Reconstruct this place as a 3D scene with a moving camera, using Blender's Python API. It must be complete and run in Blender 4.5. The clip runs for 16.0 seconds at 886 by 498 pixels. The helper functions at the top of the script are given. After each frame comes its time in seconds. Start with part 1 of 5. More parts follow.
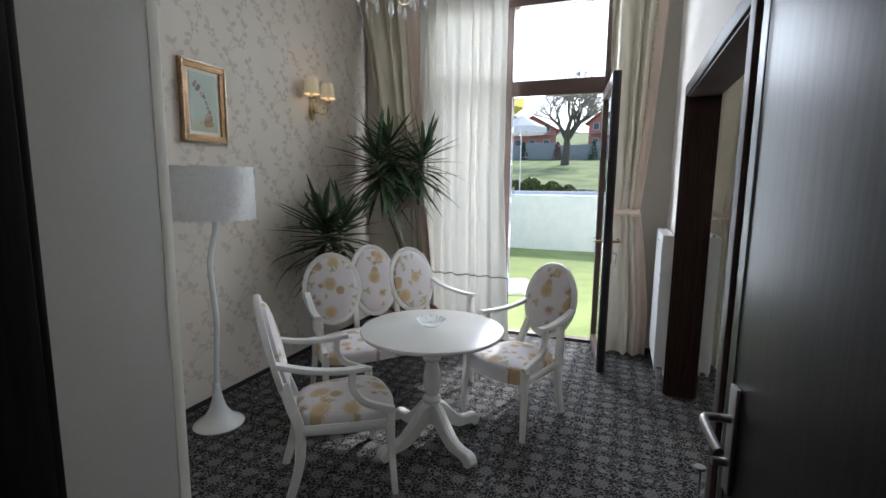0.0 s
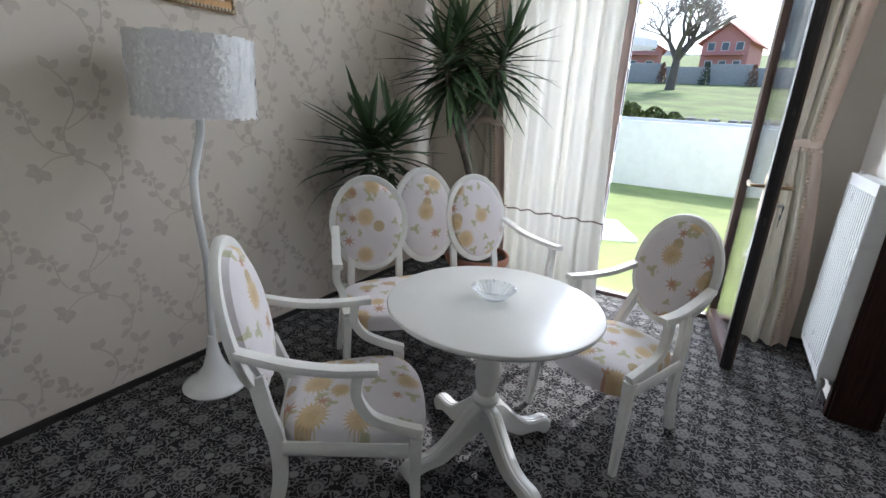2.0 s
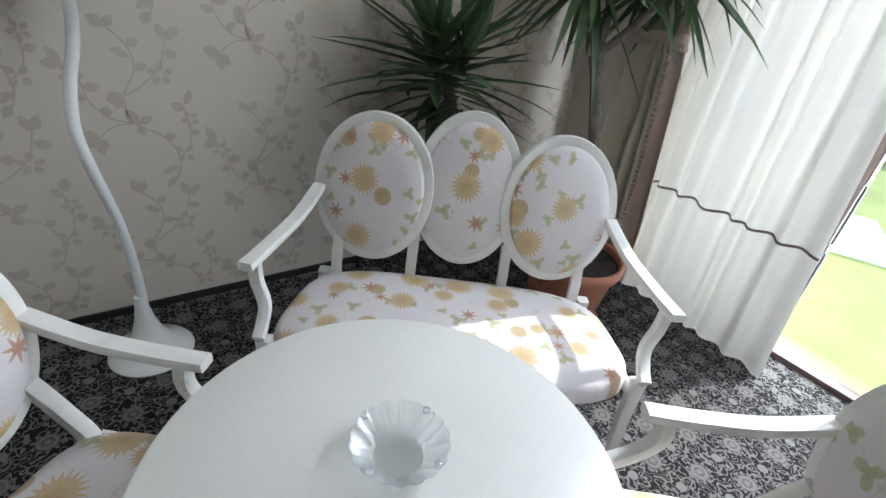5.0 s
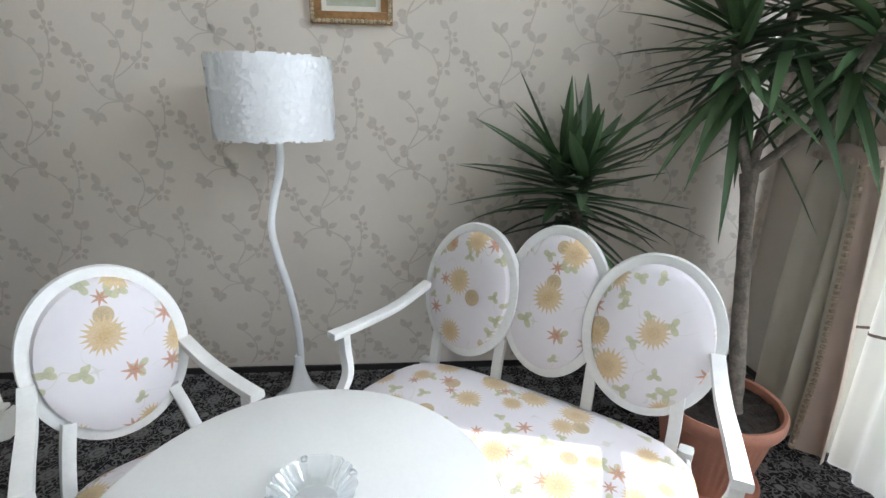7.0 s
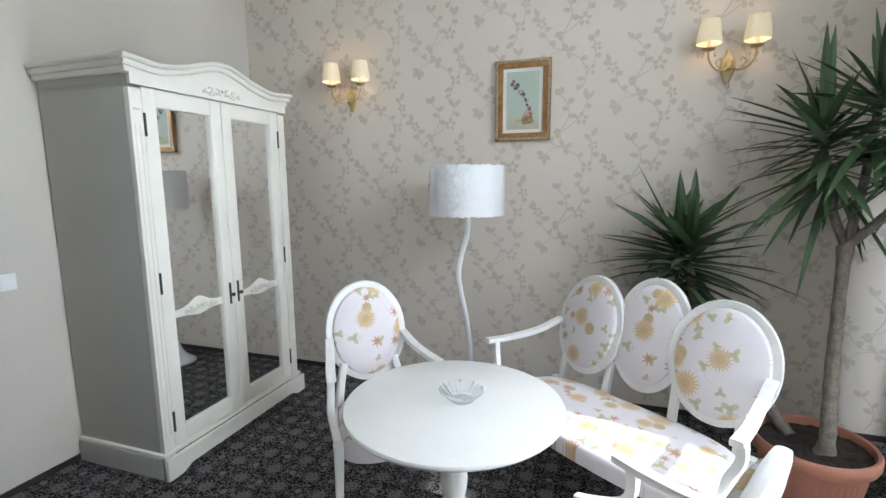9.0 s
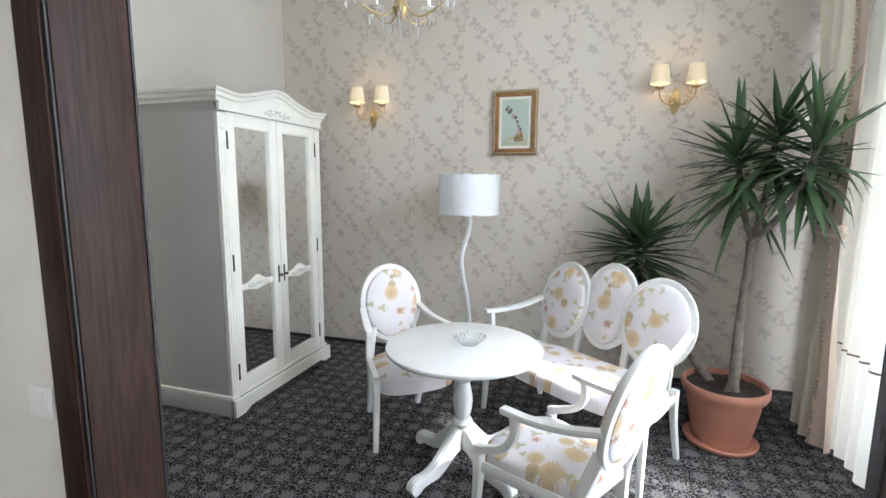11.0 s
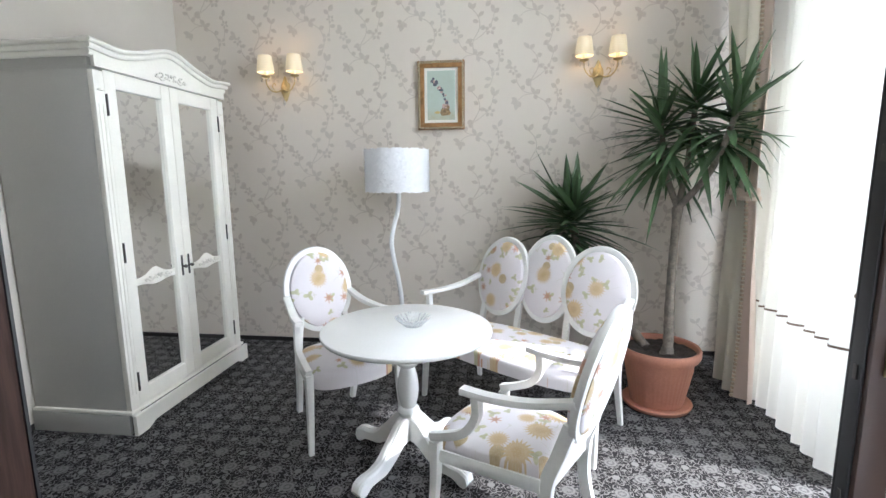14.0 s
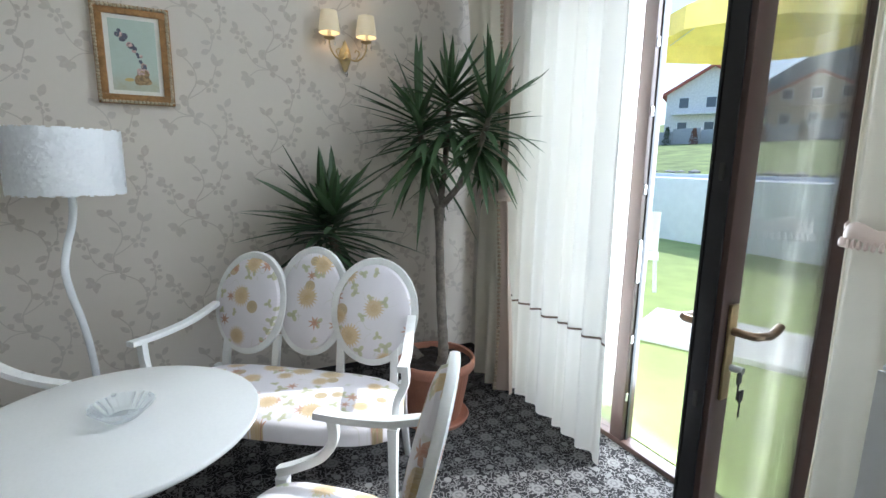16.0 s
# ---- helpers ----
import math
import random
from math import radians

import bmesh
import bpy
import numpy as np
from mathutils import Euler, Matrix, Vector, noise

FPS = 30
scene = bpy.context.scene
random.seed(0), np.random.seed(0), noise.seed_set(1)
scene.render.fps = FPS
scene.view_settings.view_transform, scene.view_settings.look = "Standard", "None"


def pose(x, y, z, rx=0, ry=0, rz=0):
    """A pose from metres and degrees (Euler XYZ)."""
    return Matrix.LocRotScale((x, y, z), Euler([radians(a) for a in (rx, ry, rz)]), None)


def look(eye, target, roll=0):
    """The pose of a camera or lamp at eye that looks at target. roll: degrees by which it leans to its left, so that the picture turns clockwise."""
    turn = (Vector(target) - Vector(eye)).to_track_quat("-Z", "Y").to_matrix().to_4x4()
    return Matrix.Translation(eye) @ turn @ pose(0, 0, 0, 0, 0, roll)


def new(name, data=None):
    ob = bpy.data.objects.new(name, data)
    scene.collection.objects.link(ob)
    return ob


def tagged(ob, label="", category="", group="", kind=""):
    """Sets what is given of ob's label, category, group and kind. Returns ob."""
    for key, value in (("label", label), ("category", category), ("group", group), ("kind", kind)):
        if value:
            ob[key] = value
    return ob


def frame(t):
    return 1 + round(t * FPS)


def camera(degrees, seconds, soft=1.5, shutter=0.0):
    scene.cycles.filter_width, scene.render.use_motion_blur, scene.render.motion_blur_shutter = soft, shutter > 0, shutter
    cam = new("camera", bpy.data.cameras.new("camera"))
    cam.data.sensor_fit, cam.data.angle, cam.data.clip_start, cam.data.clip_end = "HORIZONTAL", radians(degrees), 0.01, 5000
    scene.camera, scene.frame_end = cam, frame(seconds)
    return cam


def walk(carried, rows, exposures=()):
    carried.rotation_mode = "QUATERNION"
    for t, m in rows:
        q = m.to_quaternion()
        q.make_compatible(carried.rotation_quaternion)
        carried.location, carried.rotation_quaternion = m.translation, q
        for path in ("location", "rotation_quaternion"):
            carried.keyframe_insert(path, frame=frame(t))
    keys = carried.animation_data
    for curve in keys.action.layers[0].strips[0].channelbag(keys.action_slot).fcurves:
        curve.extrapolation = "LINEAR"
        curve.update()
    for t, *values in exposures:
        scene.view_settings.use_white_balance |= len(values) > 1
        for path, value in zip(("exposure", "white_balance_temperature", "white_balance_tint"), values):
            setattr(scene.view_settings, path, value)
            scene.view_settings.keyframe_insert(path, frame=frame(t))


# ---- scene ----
cam = camera(86.13, 16.0)
PATH = [
    (0, (1.543, 1.231, 1.534), (0.846, 3.086, 1.257), 0.6),
    (0.5, (1.479, 1.442, 1.495), (0.698, 3.257, 1.183), 1.1),
    (1, (1.383, 1.673, 1.462), (0.533, 3.443, 1.087), 1.7),
    (1.5, (1.268, 1.882, 1.448), (0.391, 3.613, 0.965), 2.8),
    (2, (1.196, 2.129, 1.426), (0.260, 3.792, 0.829), 3.4),
    (2.5, (1.119, 2.367, 1.426), (0.129, 3.949, 0.706), 4.2),
    (3, (1.038, 2.595, 1.429), (0.017, 4.097, 0.591), 5.5),
    (3.2, (1.009, 2.701, 1.425), (-0.026, 4.164, 0.538), 6.2),
    (5.3, (0.965, 3.553, 1.448), (-0.495, 4.519, 0.480), 7.0),
    (5.5, (0.929, 3.647, 1.425), (-0.596, 4.542, 0.490), 6.4),
    (6, (0.934, 3.751, 1.448), (-0.722, 4.453, 0.573), 5.3),
    (6.5, (1.062, 3.823, 1.468), (-0.729, 4.281, 0.706), 3.1),
    (7, (1.296, 3.914, 1.481), (-0.601, 4.065, 0.864), 1.0),
    (7.5, (1.486, 3.984, 1.505), (-0.440, 3.871, 0.978), 0.1),
    (8, (1.718, 4.097, 1.524), (-0.195, 3.700, 1.098), -0.8),
    (8.5, (1.948, 4.156, 1.527), (0.055, 3.611, 1.185), -0.8),
    (9, (2.161, 4.208, 1.531), (0.288, 3.571, 1.238), -0.5),
    (11.3, (2.952, 4.350, 1.556), (1.062, 3.758, 1.277), 0.5),
    (11.5, (2.977, 4.373, 1.534), (1.088, 3.768, 1.280), 0.0),
    (12, (2.983, 4.382, 1.477), (1.093, 3.770, 1.247), -0.1),
    (12.5, (2.960, 4.375, 1.426), (1.064, 3.776, 1.206), -0.4),
    (13, (2.905, 4.334, 1.428), (0.998, 3.789, 1.174), -0.7),
    (13.5, (2.815, 4.255, 1.435), (0.885, 3.820, 1.142), -0.7),
    (14, (2.725, 4.146, 1.426), (0.764, 3.904, 1.117), -0.5),
    (14.5, (2.576, 4.060, 1.412), (0.601, 4.043, 1.096), -0.4),
    (15, (2.428, 3.983, 1.433), (0.476, 4.261, 1.095), -0.3),
    (15.5, (2.294, 3.933, 1.467), (0.415, 4.518, 1.108), 0.4),
    (16, (2.156, 4.012, 1.477), (0.386, 4.875, 1.124), 0.9),
]
EXPOSURES = [(0, 0.56, 5930, 11), (2.0, 0.86, 5870, 12), (3.0, 0.84, 5865, 11.5), (5.5, 1.0, 5840, 9), (7.0, 1.32, 5830, 9.5), (7.5, 1.41, 5820, 10), (8.0, 1.44, 5810, 10), (9.0, 1.4, 5790, 10), (12.0, 1.67, 5830, 11), (14.0, 1.64, 5810, 11), (15.3, 1.36, 5730, 9), (16.0, 1.02, 5650, 7)]
walk(cam, [(t, look(eye, target, roll)) for t, eye, target, roll in PATH], EXPOSURES)

# ---- world and sun ----
SUN = Vector((0.64, 2.52, 2.23)).normalized()
world = bpy.data.worlds.new("world")
scene.world = world
world.use_nodes = True
sky = world.node_tree.nodes.new("ShaderNodeTexSky")
sky.sky_type, sky.sun_disc = "NISHITA", False
sky.sun_elevation, sky.sun_rotation = math.asin(SUN.z), math.atan2(SUN.x, SUN.y)
sky.dust_density = 2.0
world.node_tree.links.new(sky.outputs[0], world.node_tree.nodes["Background"].inputs[0])
world.node_tree.nodes["Background"].inputs[1].default_value = 0.15
sun = new("sun", bpy.data.lights.new("sun", "SUN"))
sun.data.energy, sun.data.angle, sun.data.color = 2.3, radians(0.55), (1.0, 0.96, 0.90)
sun.matrix_world = look((0, 0, 0), -SUN)



def area(name, m, w, h, energy, color=(1, 1, 1)):
    l = bpy.data.lights.new(name, "AREA")
    l.shape, l.size, l.size_y, l.energy, l.color = "RECTANGLE", w, h, energy, color
    ob = new(name, l)
    ob.matrix_world = m
    return ob


# sky light in the two glazed openings
area("window_daylight", look((0.26, 6.08, 1.65), (0.35, 3, 1.3)), 1.04, 3.0, 80, (0.92, 0.96, 1.0))
area("fanlight_daylight", look((0.93, 6.08, 2.97), (0.75, 3, 1.2)), 0.80, 0.90, 22, (0.92, 0.96, 1.0))
area("bedroom_window_daylight", look((3.67, 6.08, 1.65), (3.67, 3, 1.3)), 1.7, 3.1, 370, (0.92, 0.96, 1.0))

# ---- materials ----
class Nodes:
    """A small hand for writing node trees."""

    def __init__(self, name):
        self.m = bpy.data.materials.new(name)
        self.m.use_nodes = True
        self.t = self.m.node_tree
        self.b = self.t.nodes["Principled BSDF"]

    def put(self, socket, v):
        if isinstance(v, bpy.types.NodeSocket):
            self.t.links.new(v, socket)
        elif v is not None:
            if socket.type == "RGBA" and len(v) == 3:
                v = (*v, 1)
            socket.default_value = v

    def add(self, kind, **ins):
        n = self.t.nodes.new(kind)
        for k, v in ins.items():
            self.put(n.inputs[int(k[1:])] if k[0] == "i" and k[1:].isdigit() else n.inputs[k], v)
        return n

    def math(self, op, a, b=None, c=None, clamp=False):
        n = self.t.nodes.new("ShaderNodeMath")
        n.operation, n.use_clamp = op, clamp
        for s, v in zip(n.inputs, (a, b, c)):
            self.put(s, v)
        return n.outputs[0]

    def mix(self, f, a, b, kind="MIX"):
        n = self.t.nodes.new("ShaderNodeMix")
        n.data_type, n.blend_type = "RGBA", kind
        self.put(n.inputs[0], f), self.put(n.inputs[6], a), self.put(n.inputs[7], b)
        return n.outputs[2]

    def coord(self, which="Object"):
        return self.t.nodes.new("ShaderNodeTexCoord").outputs[which]

    def noise(self, co, scale, detail=3, rough=0.55):
        n = self.add("ShaderNodeTexNoise", Vector=co, Scale=scale, Detail=detail, Roughness=rough)
        return n.outputs[0]

    def ramp(self, f, a, b):
        n = self.t.nodes.new("ShaderNodeMapRange")
        n.interpolation_type = "SMOOTHSTEP"
        self.put(n.inputs[0], f)
        n.inputs[1].default_value, n.inputs[2].default_value = a, b
        return n.outputs[0]

    def bump(self, hgt, strength, dist=0.002):
        n = self.add("ShaderNodeBump", Strength=strength, Distance=dist, Height=hgt)
        self.put(self.b.inputs["Normal"], n.outputs[0])

    def done(self, color, rough=0.5, metal=0.0, **more):
        self.put(self.b.inputs["Base Color"], color)
        self.put(self.b.inputs["Roughness"], rough)
        self.put(self.b.inputs["Metallic"], metal)
        for k, v in more.items():
            self.put(self.b.inputs[k.replace("_", " ")], v)
        return self.m


def surface(name, color, rough=0.5, metal=0.0, vary=0.12, scale=6.0, grain=60.0, bump=0.1, dist=0.001, **more):
    n = Nodes(name)
    co = n.coord()
    big, fine = n.noise(co, scale), n.noise(co, grain, 2)
    f = n.math("ADD", n.math("MULTIPLY", big, 0.65), n.math("MULTIPLY", fine, 0.35))
    dark = tuple(c * (1 - vary) for c in color)
    light = tuple(min(1, c * (1 + vary)) for c in color)
    col = n.mix(n.ramp(f, 0.3, 0.7), dark, light)
    n.bump(fine, bump, dist)
    r = n.math("ADD", n.math("MULTIPLY", n.math("SUBTRACT", big, 0.5), 0.15), rough, clamp=True)
    return n.done(col, r, metal, **more)


def flat2d(n, co, a, b):
    s = n.add("ShaderNodeSeparateXYZ", Vector=co)
    c = n.add("ShaderNodeCombineXYZ", X=s.outputs[a], Y=s.outputs[b])
    return c.outputs[0], s


def blossoms(n, uv, scale, lobes, r0, amp, seed=0.0, jitter=0.8, keep=1.0, spike=False):
    """A scatter of lobed shapes: mask, random colour of each, and distance from its middle."""
    off = n.add("ShaderNodeVectorMath", i0=uv, i1=(seed, seed * 1.7, 0)).outputs[0]
    vor = n.t.nodes.new("ShaderNodeTexVoronoi")
    vor.voronoi_dimensions = "2D"
    n.put(vor.inputs["Vector"], off)
    vor.inputs["Scale"].default_value, vor.inputs["Randomness"].default_value = scale, jitter
    d = n.t.nodes.new("ShaderNodeVectorMath")
    d.operation = "SUBTRACT"
    n.put(d.inputs[0], off), n.put(d.inputs[1], vor.outputs["Position"])
    s = n.add("ShaderNodeSeparateXYZ", Vector=d.outputs[0])
    sep = n.t.nodes.new("ShaderNodeSeparateColor")
    n.put(sep.inputs[0], vor.outputs["Color"])
    ang = n.math("ARCTAN2", s.outputs[1], s.outputs[0])
    ang = n.math("ADD", n.math("MULTIPLY", ang, lobes), n.math("MULTIPLY", sep.outputs[0], 6.28))
    dist = n.math("MULTIPLY", vor.outputs["Distance"], 1.0)
    if spike:
        wave = n.math("MULTIPLY_ADD", n.math("ABSOLUTE", n.math("SINE", ang)), -2.0, 1.0)
    else:
        wave = n.math("SINE", ang)
    edge = n.math("MULTIPLY_ADD", wave, amp, r0)
    edge = n.math("MULTIPLY", edge, n.math("MULTIPLY_ADD", sep.outputs[1], 0.4, 0.75))
    mask = n.math("SUBTRACT", edge, dist)
    mask = n.ramp(mask, 0.0, 0.025)
    mask = n.math("MULTIPLY", mask, n.math("LESS_THAN", sep.outputs[2], keep))
    return mask, sep.outputs[0], dist


def wallpaper():
    n = Nodes("beige wallpaper")
    co = n.coord()
    uv, s = flat2d(n, co, 1, 2)
    ground = n.mix(n.noise(co, 2.2, 4), (0.65, 0.585, 0.51), (0.735, 0.67, 0.59))
    thread = n.add("ShaderNodeTexWave", Vector=uv, Scale=120.0, Distortion=2.5)
    ground = n.mix(n.math("MULTIPLY", thread.outputs[1], 0.16), ground, (0.58, 0.52, 0.45))
    ground = n.mix(n.math("MULTIPLY", n.noise(co, 26.0, 4), 0.22), ground, (0.755, 0.695, 0.62))
    n.bump(thread.outputs[1], 0.12, 0.0006)
    return n.done(ground, 0.6)


def print_ink():
    n = Nodes("faded vine print")
    co = n.coord()
    isl = n.t.nodes.new("ShaderNodeNewGeometry").outputs["Random Per Island"]
    tint = n.mix(isl, (0.515, 0.457, 0.382), (0.54, 0.455, 0.395))
    col = n.mix(n.ramp(n.noise(co, 55.0, 3), 0.35, 0.75), tint, (0.585, 0.53, 0.47))
    col = n.mix(n.ramp(n.noise(co, 3.0, 2), 0.35, 0.8), col, (0.585, 0.53, 0.47))
    return n.done(col, 0.6)


def carpet():
    n = Nodes("medallion carpet")
    co = n.coord()
    uv, s = flat2d(n, co, 0, 1)
    PITCH = 0.235

    def polar(shift_x, shift_y):
        x = n.math("SUBTRACT", n.math("FRACT", n.math("MULTIPLY_ADD", s.outputs[0], 1 / PITCH, shift_x)), 0.5)
        y = n.math("SUBTRACT", n.math("FRACT", n.math("MULTIPLY_ADD", s.outputs[1], 1 / PITCH, shift_y)), 0.5)
        rad = n.math("SQRT", n.math("ADD", n.math("MULTIPLY", x, x), n.math("MULTIPLY", y, y)))
        return rad, n.math("ARCTAN2", y, x)

    # round flowers with ten petals, every other row shifted by half a step
    pat = None
    for sx, sy in ((0.0, 0.0), (0.5, 0.5)):
        rad, ang = polar(sx, sy)
        edge = n.math("MULTIPLY_ADD", n.math("COSINE", n.math("MULTIPLY", ang, 10.0)), 0.035, 0.185)
        petal = n.ramp(n.math("SUBTRACT", edge, rad), 0.0, 0.03)
        vein = n.math("MULTIPLY_ADD", n.ramp(n.math("SINE", n.math("MULTIPLY", rad, 75.0)), -0.6, 0.4), 0.5, 0.5)
        f = n.math("MULTIPLY", n.math("MULTIPLY", petal, vein), 0.80)
        pat = f if pat is None else n.math("MAXIMUM", pat, f)
    for sx, sy in ((0.5, 0.0), (0.0, 0.5)):
        rad, ang = polar(sx, sy)
        pat = n.math("MAXIMUM", pat, n.math("MULTIPLY", n.ramp(rad, 0.085, 0.07), 0.85))
        ring = n.math("ABSOLUTE", n.math("SUBTRACT", rad, n.math("MULTIPLY_ADD", n.math("SINE", n.math("MULTIPLY", ang, 5.0)), 0.06, 0.19)))
        pat = n.math("MAXIMUM", pat, n.math("MULTIPLY", n.ramp(ring, 0.024, 0.010), 0.75))
    # curling tendrils between them
    t1 = n.math("ABSOLUTE", n.math("SUBTRACT", n.math("FRACT", n.math("MULTIPLY", n.noise(uv, 20.0, 1), 7.0)), 0.5))
    vine = n.math("MULTIPLY", n.ramp(t1, 0.17, 0.08), 0.75)
    dots = n.add("ShaderNodeTexVoronoi", Vector=uv, Scale=60.0)
    vine = n.math("MAXIMUM", vine, n.math("MULTIPLY", n.ramp(dots.outputs[0], 0.24, 0.16), 0.55))
    pat = n.math("MAXIMUM", pat, vine)
    tuft = n.noise(co, 800.0, 2)
    wear = n.noise(co, 1.7, 3)
    dark = n.mix(tuft, (0.010, 0.009, 0.010), (0.022, 0.020, 0.021))
    pale = n.mix(tuft, (0.15, 0.143, 0.137), (0.28, 0.268, 0.26))
    col = n.mix(pat, dark, pale)
    col = n.mix(n.math("MULTIPLY", wear, 0.10), col, (0.06, 0.055, 0.05))
    n.bump(n.math("ADD", tuft, n.math("MULTIPLY", pat, 0.5)), 0.5, 0.003)
    return n.done(col, 0.95, Specular_IOR_Level=0.12)


def fabric(name, a, b):
    n = Nodes(name)
    co = n.coord()
    uv, s = flat2d(n, co, a, b)
    ground = n.mix(n.noise(co, 9.0), (0.67, 0.635, 0.655), (0.74, 0.705, 0.72))
    col = ground
    stalk = n.ramp(n.math("ABSOLUTE", n.math("SUBTRACT", n.noise(uv, 7.0, 1), 0.5)), 0.006, 0.0)
    near, _, _ = blossoms(n, uv, 6.0, 1, 0.42, 0.02, 1.0, 0.7, 0.8)
    col = n.mix(n.math("MULTIPLY", n.math("MULTIPLY", stalk, near), 0.5), col, (0.50, 0.49, 0.37))
    speck = n.ramp(n.noise(uv, 190.0, 1), 0.45, 0.62)
    for seed, sc, lobes, r0, amp, keep, spike, c0, c1, c2 in (
        (5.3, 8.4, 3, 0.18, 0.085, 0.55, False, (0.46, 0.47, 0.29), (0.50, 0.47, 0.28), (0.40, 0.40, 0.24)),
        (2.1, 9.4, 2.5, 0.17, 0.07, 0.40, False, (0.47, 0.48, 0.31), (0.52, 0.48, 0.29), (0.41, 0.41, 0.25)),
        (3.7, 6.6, 1, 0.21, 0.04, 0.42, False, (0.46, 0.35, 0.18), (0.48, 0.36, 0.20), (0.42, 0.31, 0.15)),
        (8.9, 6.8, 3.5, 0.165, 0.075, 0.58, True, (0.56, 0.30, 0.20), (0.48, 0.30, 0.21), (0.44, 0.21, 0.13)),
        (1.0, 5.4, 10, 0.265, 0.055, 0.80, True, (0.60, 0.435, 0.21), (0.56, 0.42, 0.24), (0.51, 0.35, 0.16)),
    ):
        m, tone, d = blossoms(n, uv, sc, lobes, r0, amp, seed, 0.7, keep, spike)
        hue = n.mix(tone, c0, c1)
        hue = n.mix(n.ramp(d, 0.17, 0.05), hue, c2)
        hue = n.mix(n.math("MULTIPLY", speck, 0.22), hue, (0.66, 0.60, 0.50))
        col = n.mix(n.math("MULTIPLY", m, 0.93), col, hue)
    weave = n.add("ShaderNodeTexChecker", Vector=uv, Scale=900.0)
    n.bump(n.math("ADD", n.noise(co, 300.0, 2), n.math("MULTIPLY", weave.outputs[1], 0.3)), 0.15, 0.0006)
    return n.done(col, 0.8, Sheen_Weight=0.15)


def drape_cloth(name, c, pink=False):
    n = Nodes(name)
    co = n.coord()
    col = n.mix(n.noise(co, 3.0), tuple(v * 0.88 for v in c), tuple(min(1, v * 1.1) for v in c))
    n.bump(n.noise(co, 400.0, 2), 0.12, 0.0006)
    return n.done(col, 0.45 if pink else 0.6, Sheen_Weight=0.3)


def sheer_cloth():
    n = Nodes("sheer voile")
    co = n.coord()
    col = n.mix(n.noise(co, 4.0), (0.77, 0.76, 0.72), (0.84, 0.81, 0.74))
    tr = n.add("ShaderNodeBsdfTranslucent", Color=col)
    df = n.add("ShaderNodeBsdfDiffuse", Color=col)
    clear = n.add("ShaderNodeBsdfTransparent", Color=(1, 1, 1))
    a = n.add("ShaderNodeMixShader", i0=0.055, i1=df.outputs[0], i2=tr.outputs[0])
    weave = n.math("MULTIPLY_ADD", n.noise(co, 500.0, 1), 0.02, 0.0)
    b = n.add("ShaderNodeMixShader", i0=weave, i1=a.outputs[0], i2=clear.outputs[0])
    n.t.links.new(b.outputs[0], n.t.nodes["Material Output"].inputs[0])
    return n.m


def glass(name, tint=(1, 1, 1), gloss=0.10):
    n = Nodes(name)
    clear = n.add("ShaderNodeBsdfTransparent", Color=tint)
    shine = n.add("ShaderNodeBsdfGlossy", Color=(1, 1, 1), Roughness=0.01)
    lw = n.add("ShaderNodeFresnel", IOR=1.45)
    f = n.math("MULTIPLY_ADD", lw.outputs[0], 0.8, gloss * 0.2, clamp=True)
    mx = n.add("ShaderNodeMixShader", i0=f, i1=clear.outputs[0], i2=shine.outputs[0])
    n.t.links.new(mx.outputs[0], n.t.nodes["Material Output"].inputs[0])
    return n.m


def glow(name, color, emit, strength):
    n = Nodes(name)
    co = n.coord()
    pleat = n.math("MULTIPLY_ADD", n.noise(co, 30.0), 0.3, 0.85)
    col = n.mix(pleat, tuple(c * 0.7 for c in color), color)
    return n.done(col, 0.7, Emission_Color=emit, Emission_Strength=strength)


WALLPAPER, CARPET, INK = wallpaper(), carpet(), print_ink()
SEAT_CLOTH, BACK_CLOTH = fabric("floral seat cloth", 0, 1), fabric("floral back cloth", 0, 2)
PLASTER = surface("pale beige plaster", (0.59, 0.545, 0.48), 0.85, vary=0.05, scale=1.5, grain=220, bump=0.12)
GREY_WALL = surface("pale grey plaster", (0.80, 0.765, 0.72), 0.85, vary=0.05, scale=1.5, grain=220, bump=0.12)
CEILING = surface("white ceiling paint", (0.82, 0.81, 0.78), 0.9, vary=0.03, bump=0.08)
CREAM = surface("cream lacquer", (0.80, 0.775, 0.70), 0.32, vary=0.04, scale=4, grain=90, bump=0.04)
# duller, darker copy of CREAM: the shade on the wardrobe's sides is in the colour
CREAM_SHADED = surface("shaded cream side panel", (0.44, 0.43, 0.395), 0.5, vary=0.04, scale=2, grain=120, bump=0.05)
CHAIR_WHITE = surface("ivory painted wood", (0.79, 0.79, 0.765), 0.3, vary=0.05, scale=9, grain=70, bump=0.05)
TABLE_WHITE = surface("white lacquered table", (0.78, 0.785, 0.765), 0.24, vary=0.03, scale=3, grain=90, bump=0.02)
LAMP_WHITE = surface("glossy white lamp", (0.84, 0.85, 0.85), 0.12, vary=0.02, bump=0.0)
GILT = surface("antique gold", (0.33, 0.18, 0.07), 0.38, 0.45, vary=0.3, scale=30, grain=160, bump=0.3)
BRASS = surface("polished brass", (0.50, 0.39, 0.20), 0.32, 0.7, vary=0.12, scale=20, bump=0.03)
BRONZE = surface("bronze door hardware", (0.30, 0.21, 0.13), 0.3, 0.9, vary=0.1, bump=0.02)
STEEL = surface("brushed steel", (0.55, 0.55, 0.55), 0.3, 1.0, vary=0.08, bump=0.03)
SKIRT = surface("dark skirting strip", (0.022, 0.019, 0.018), 0.6)
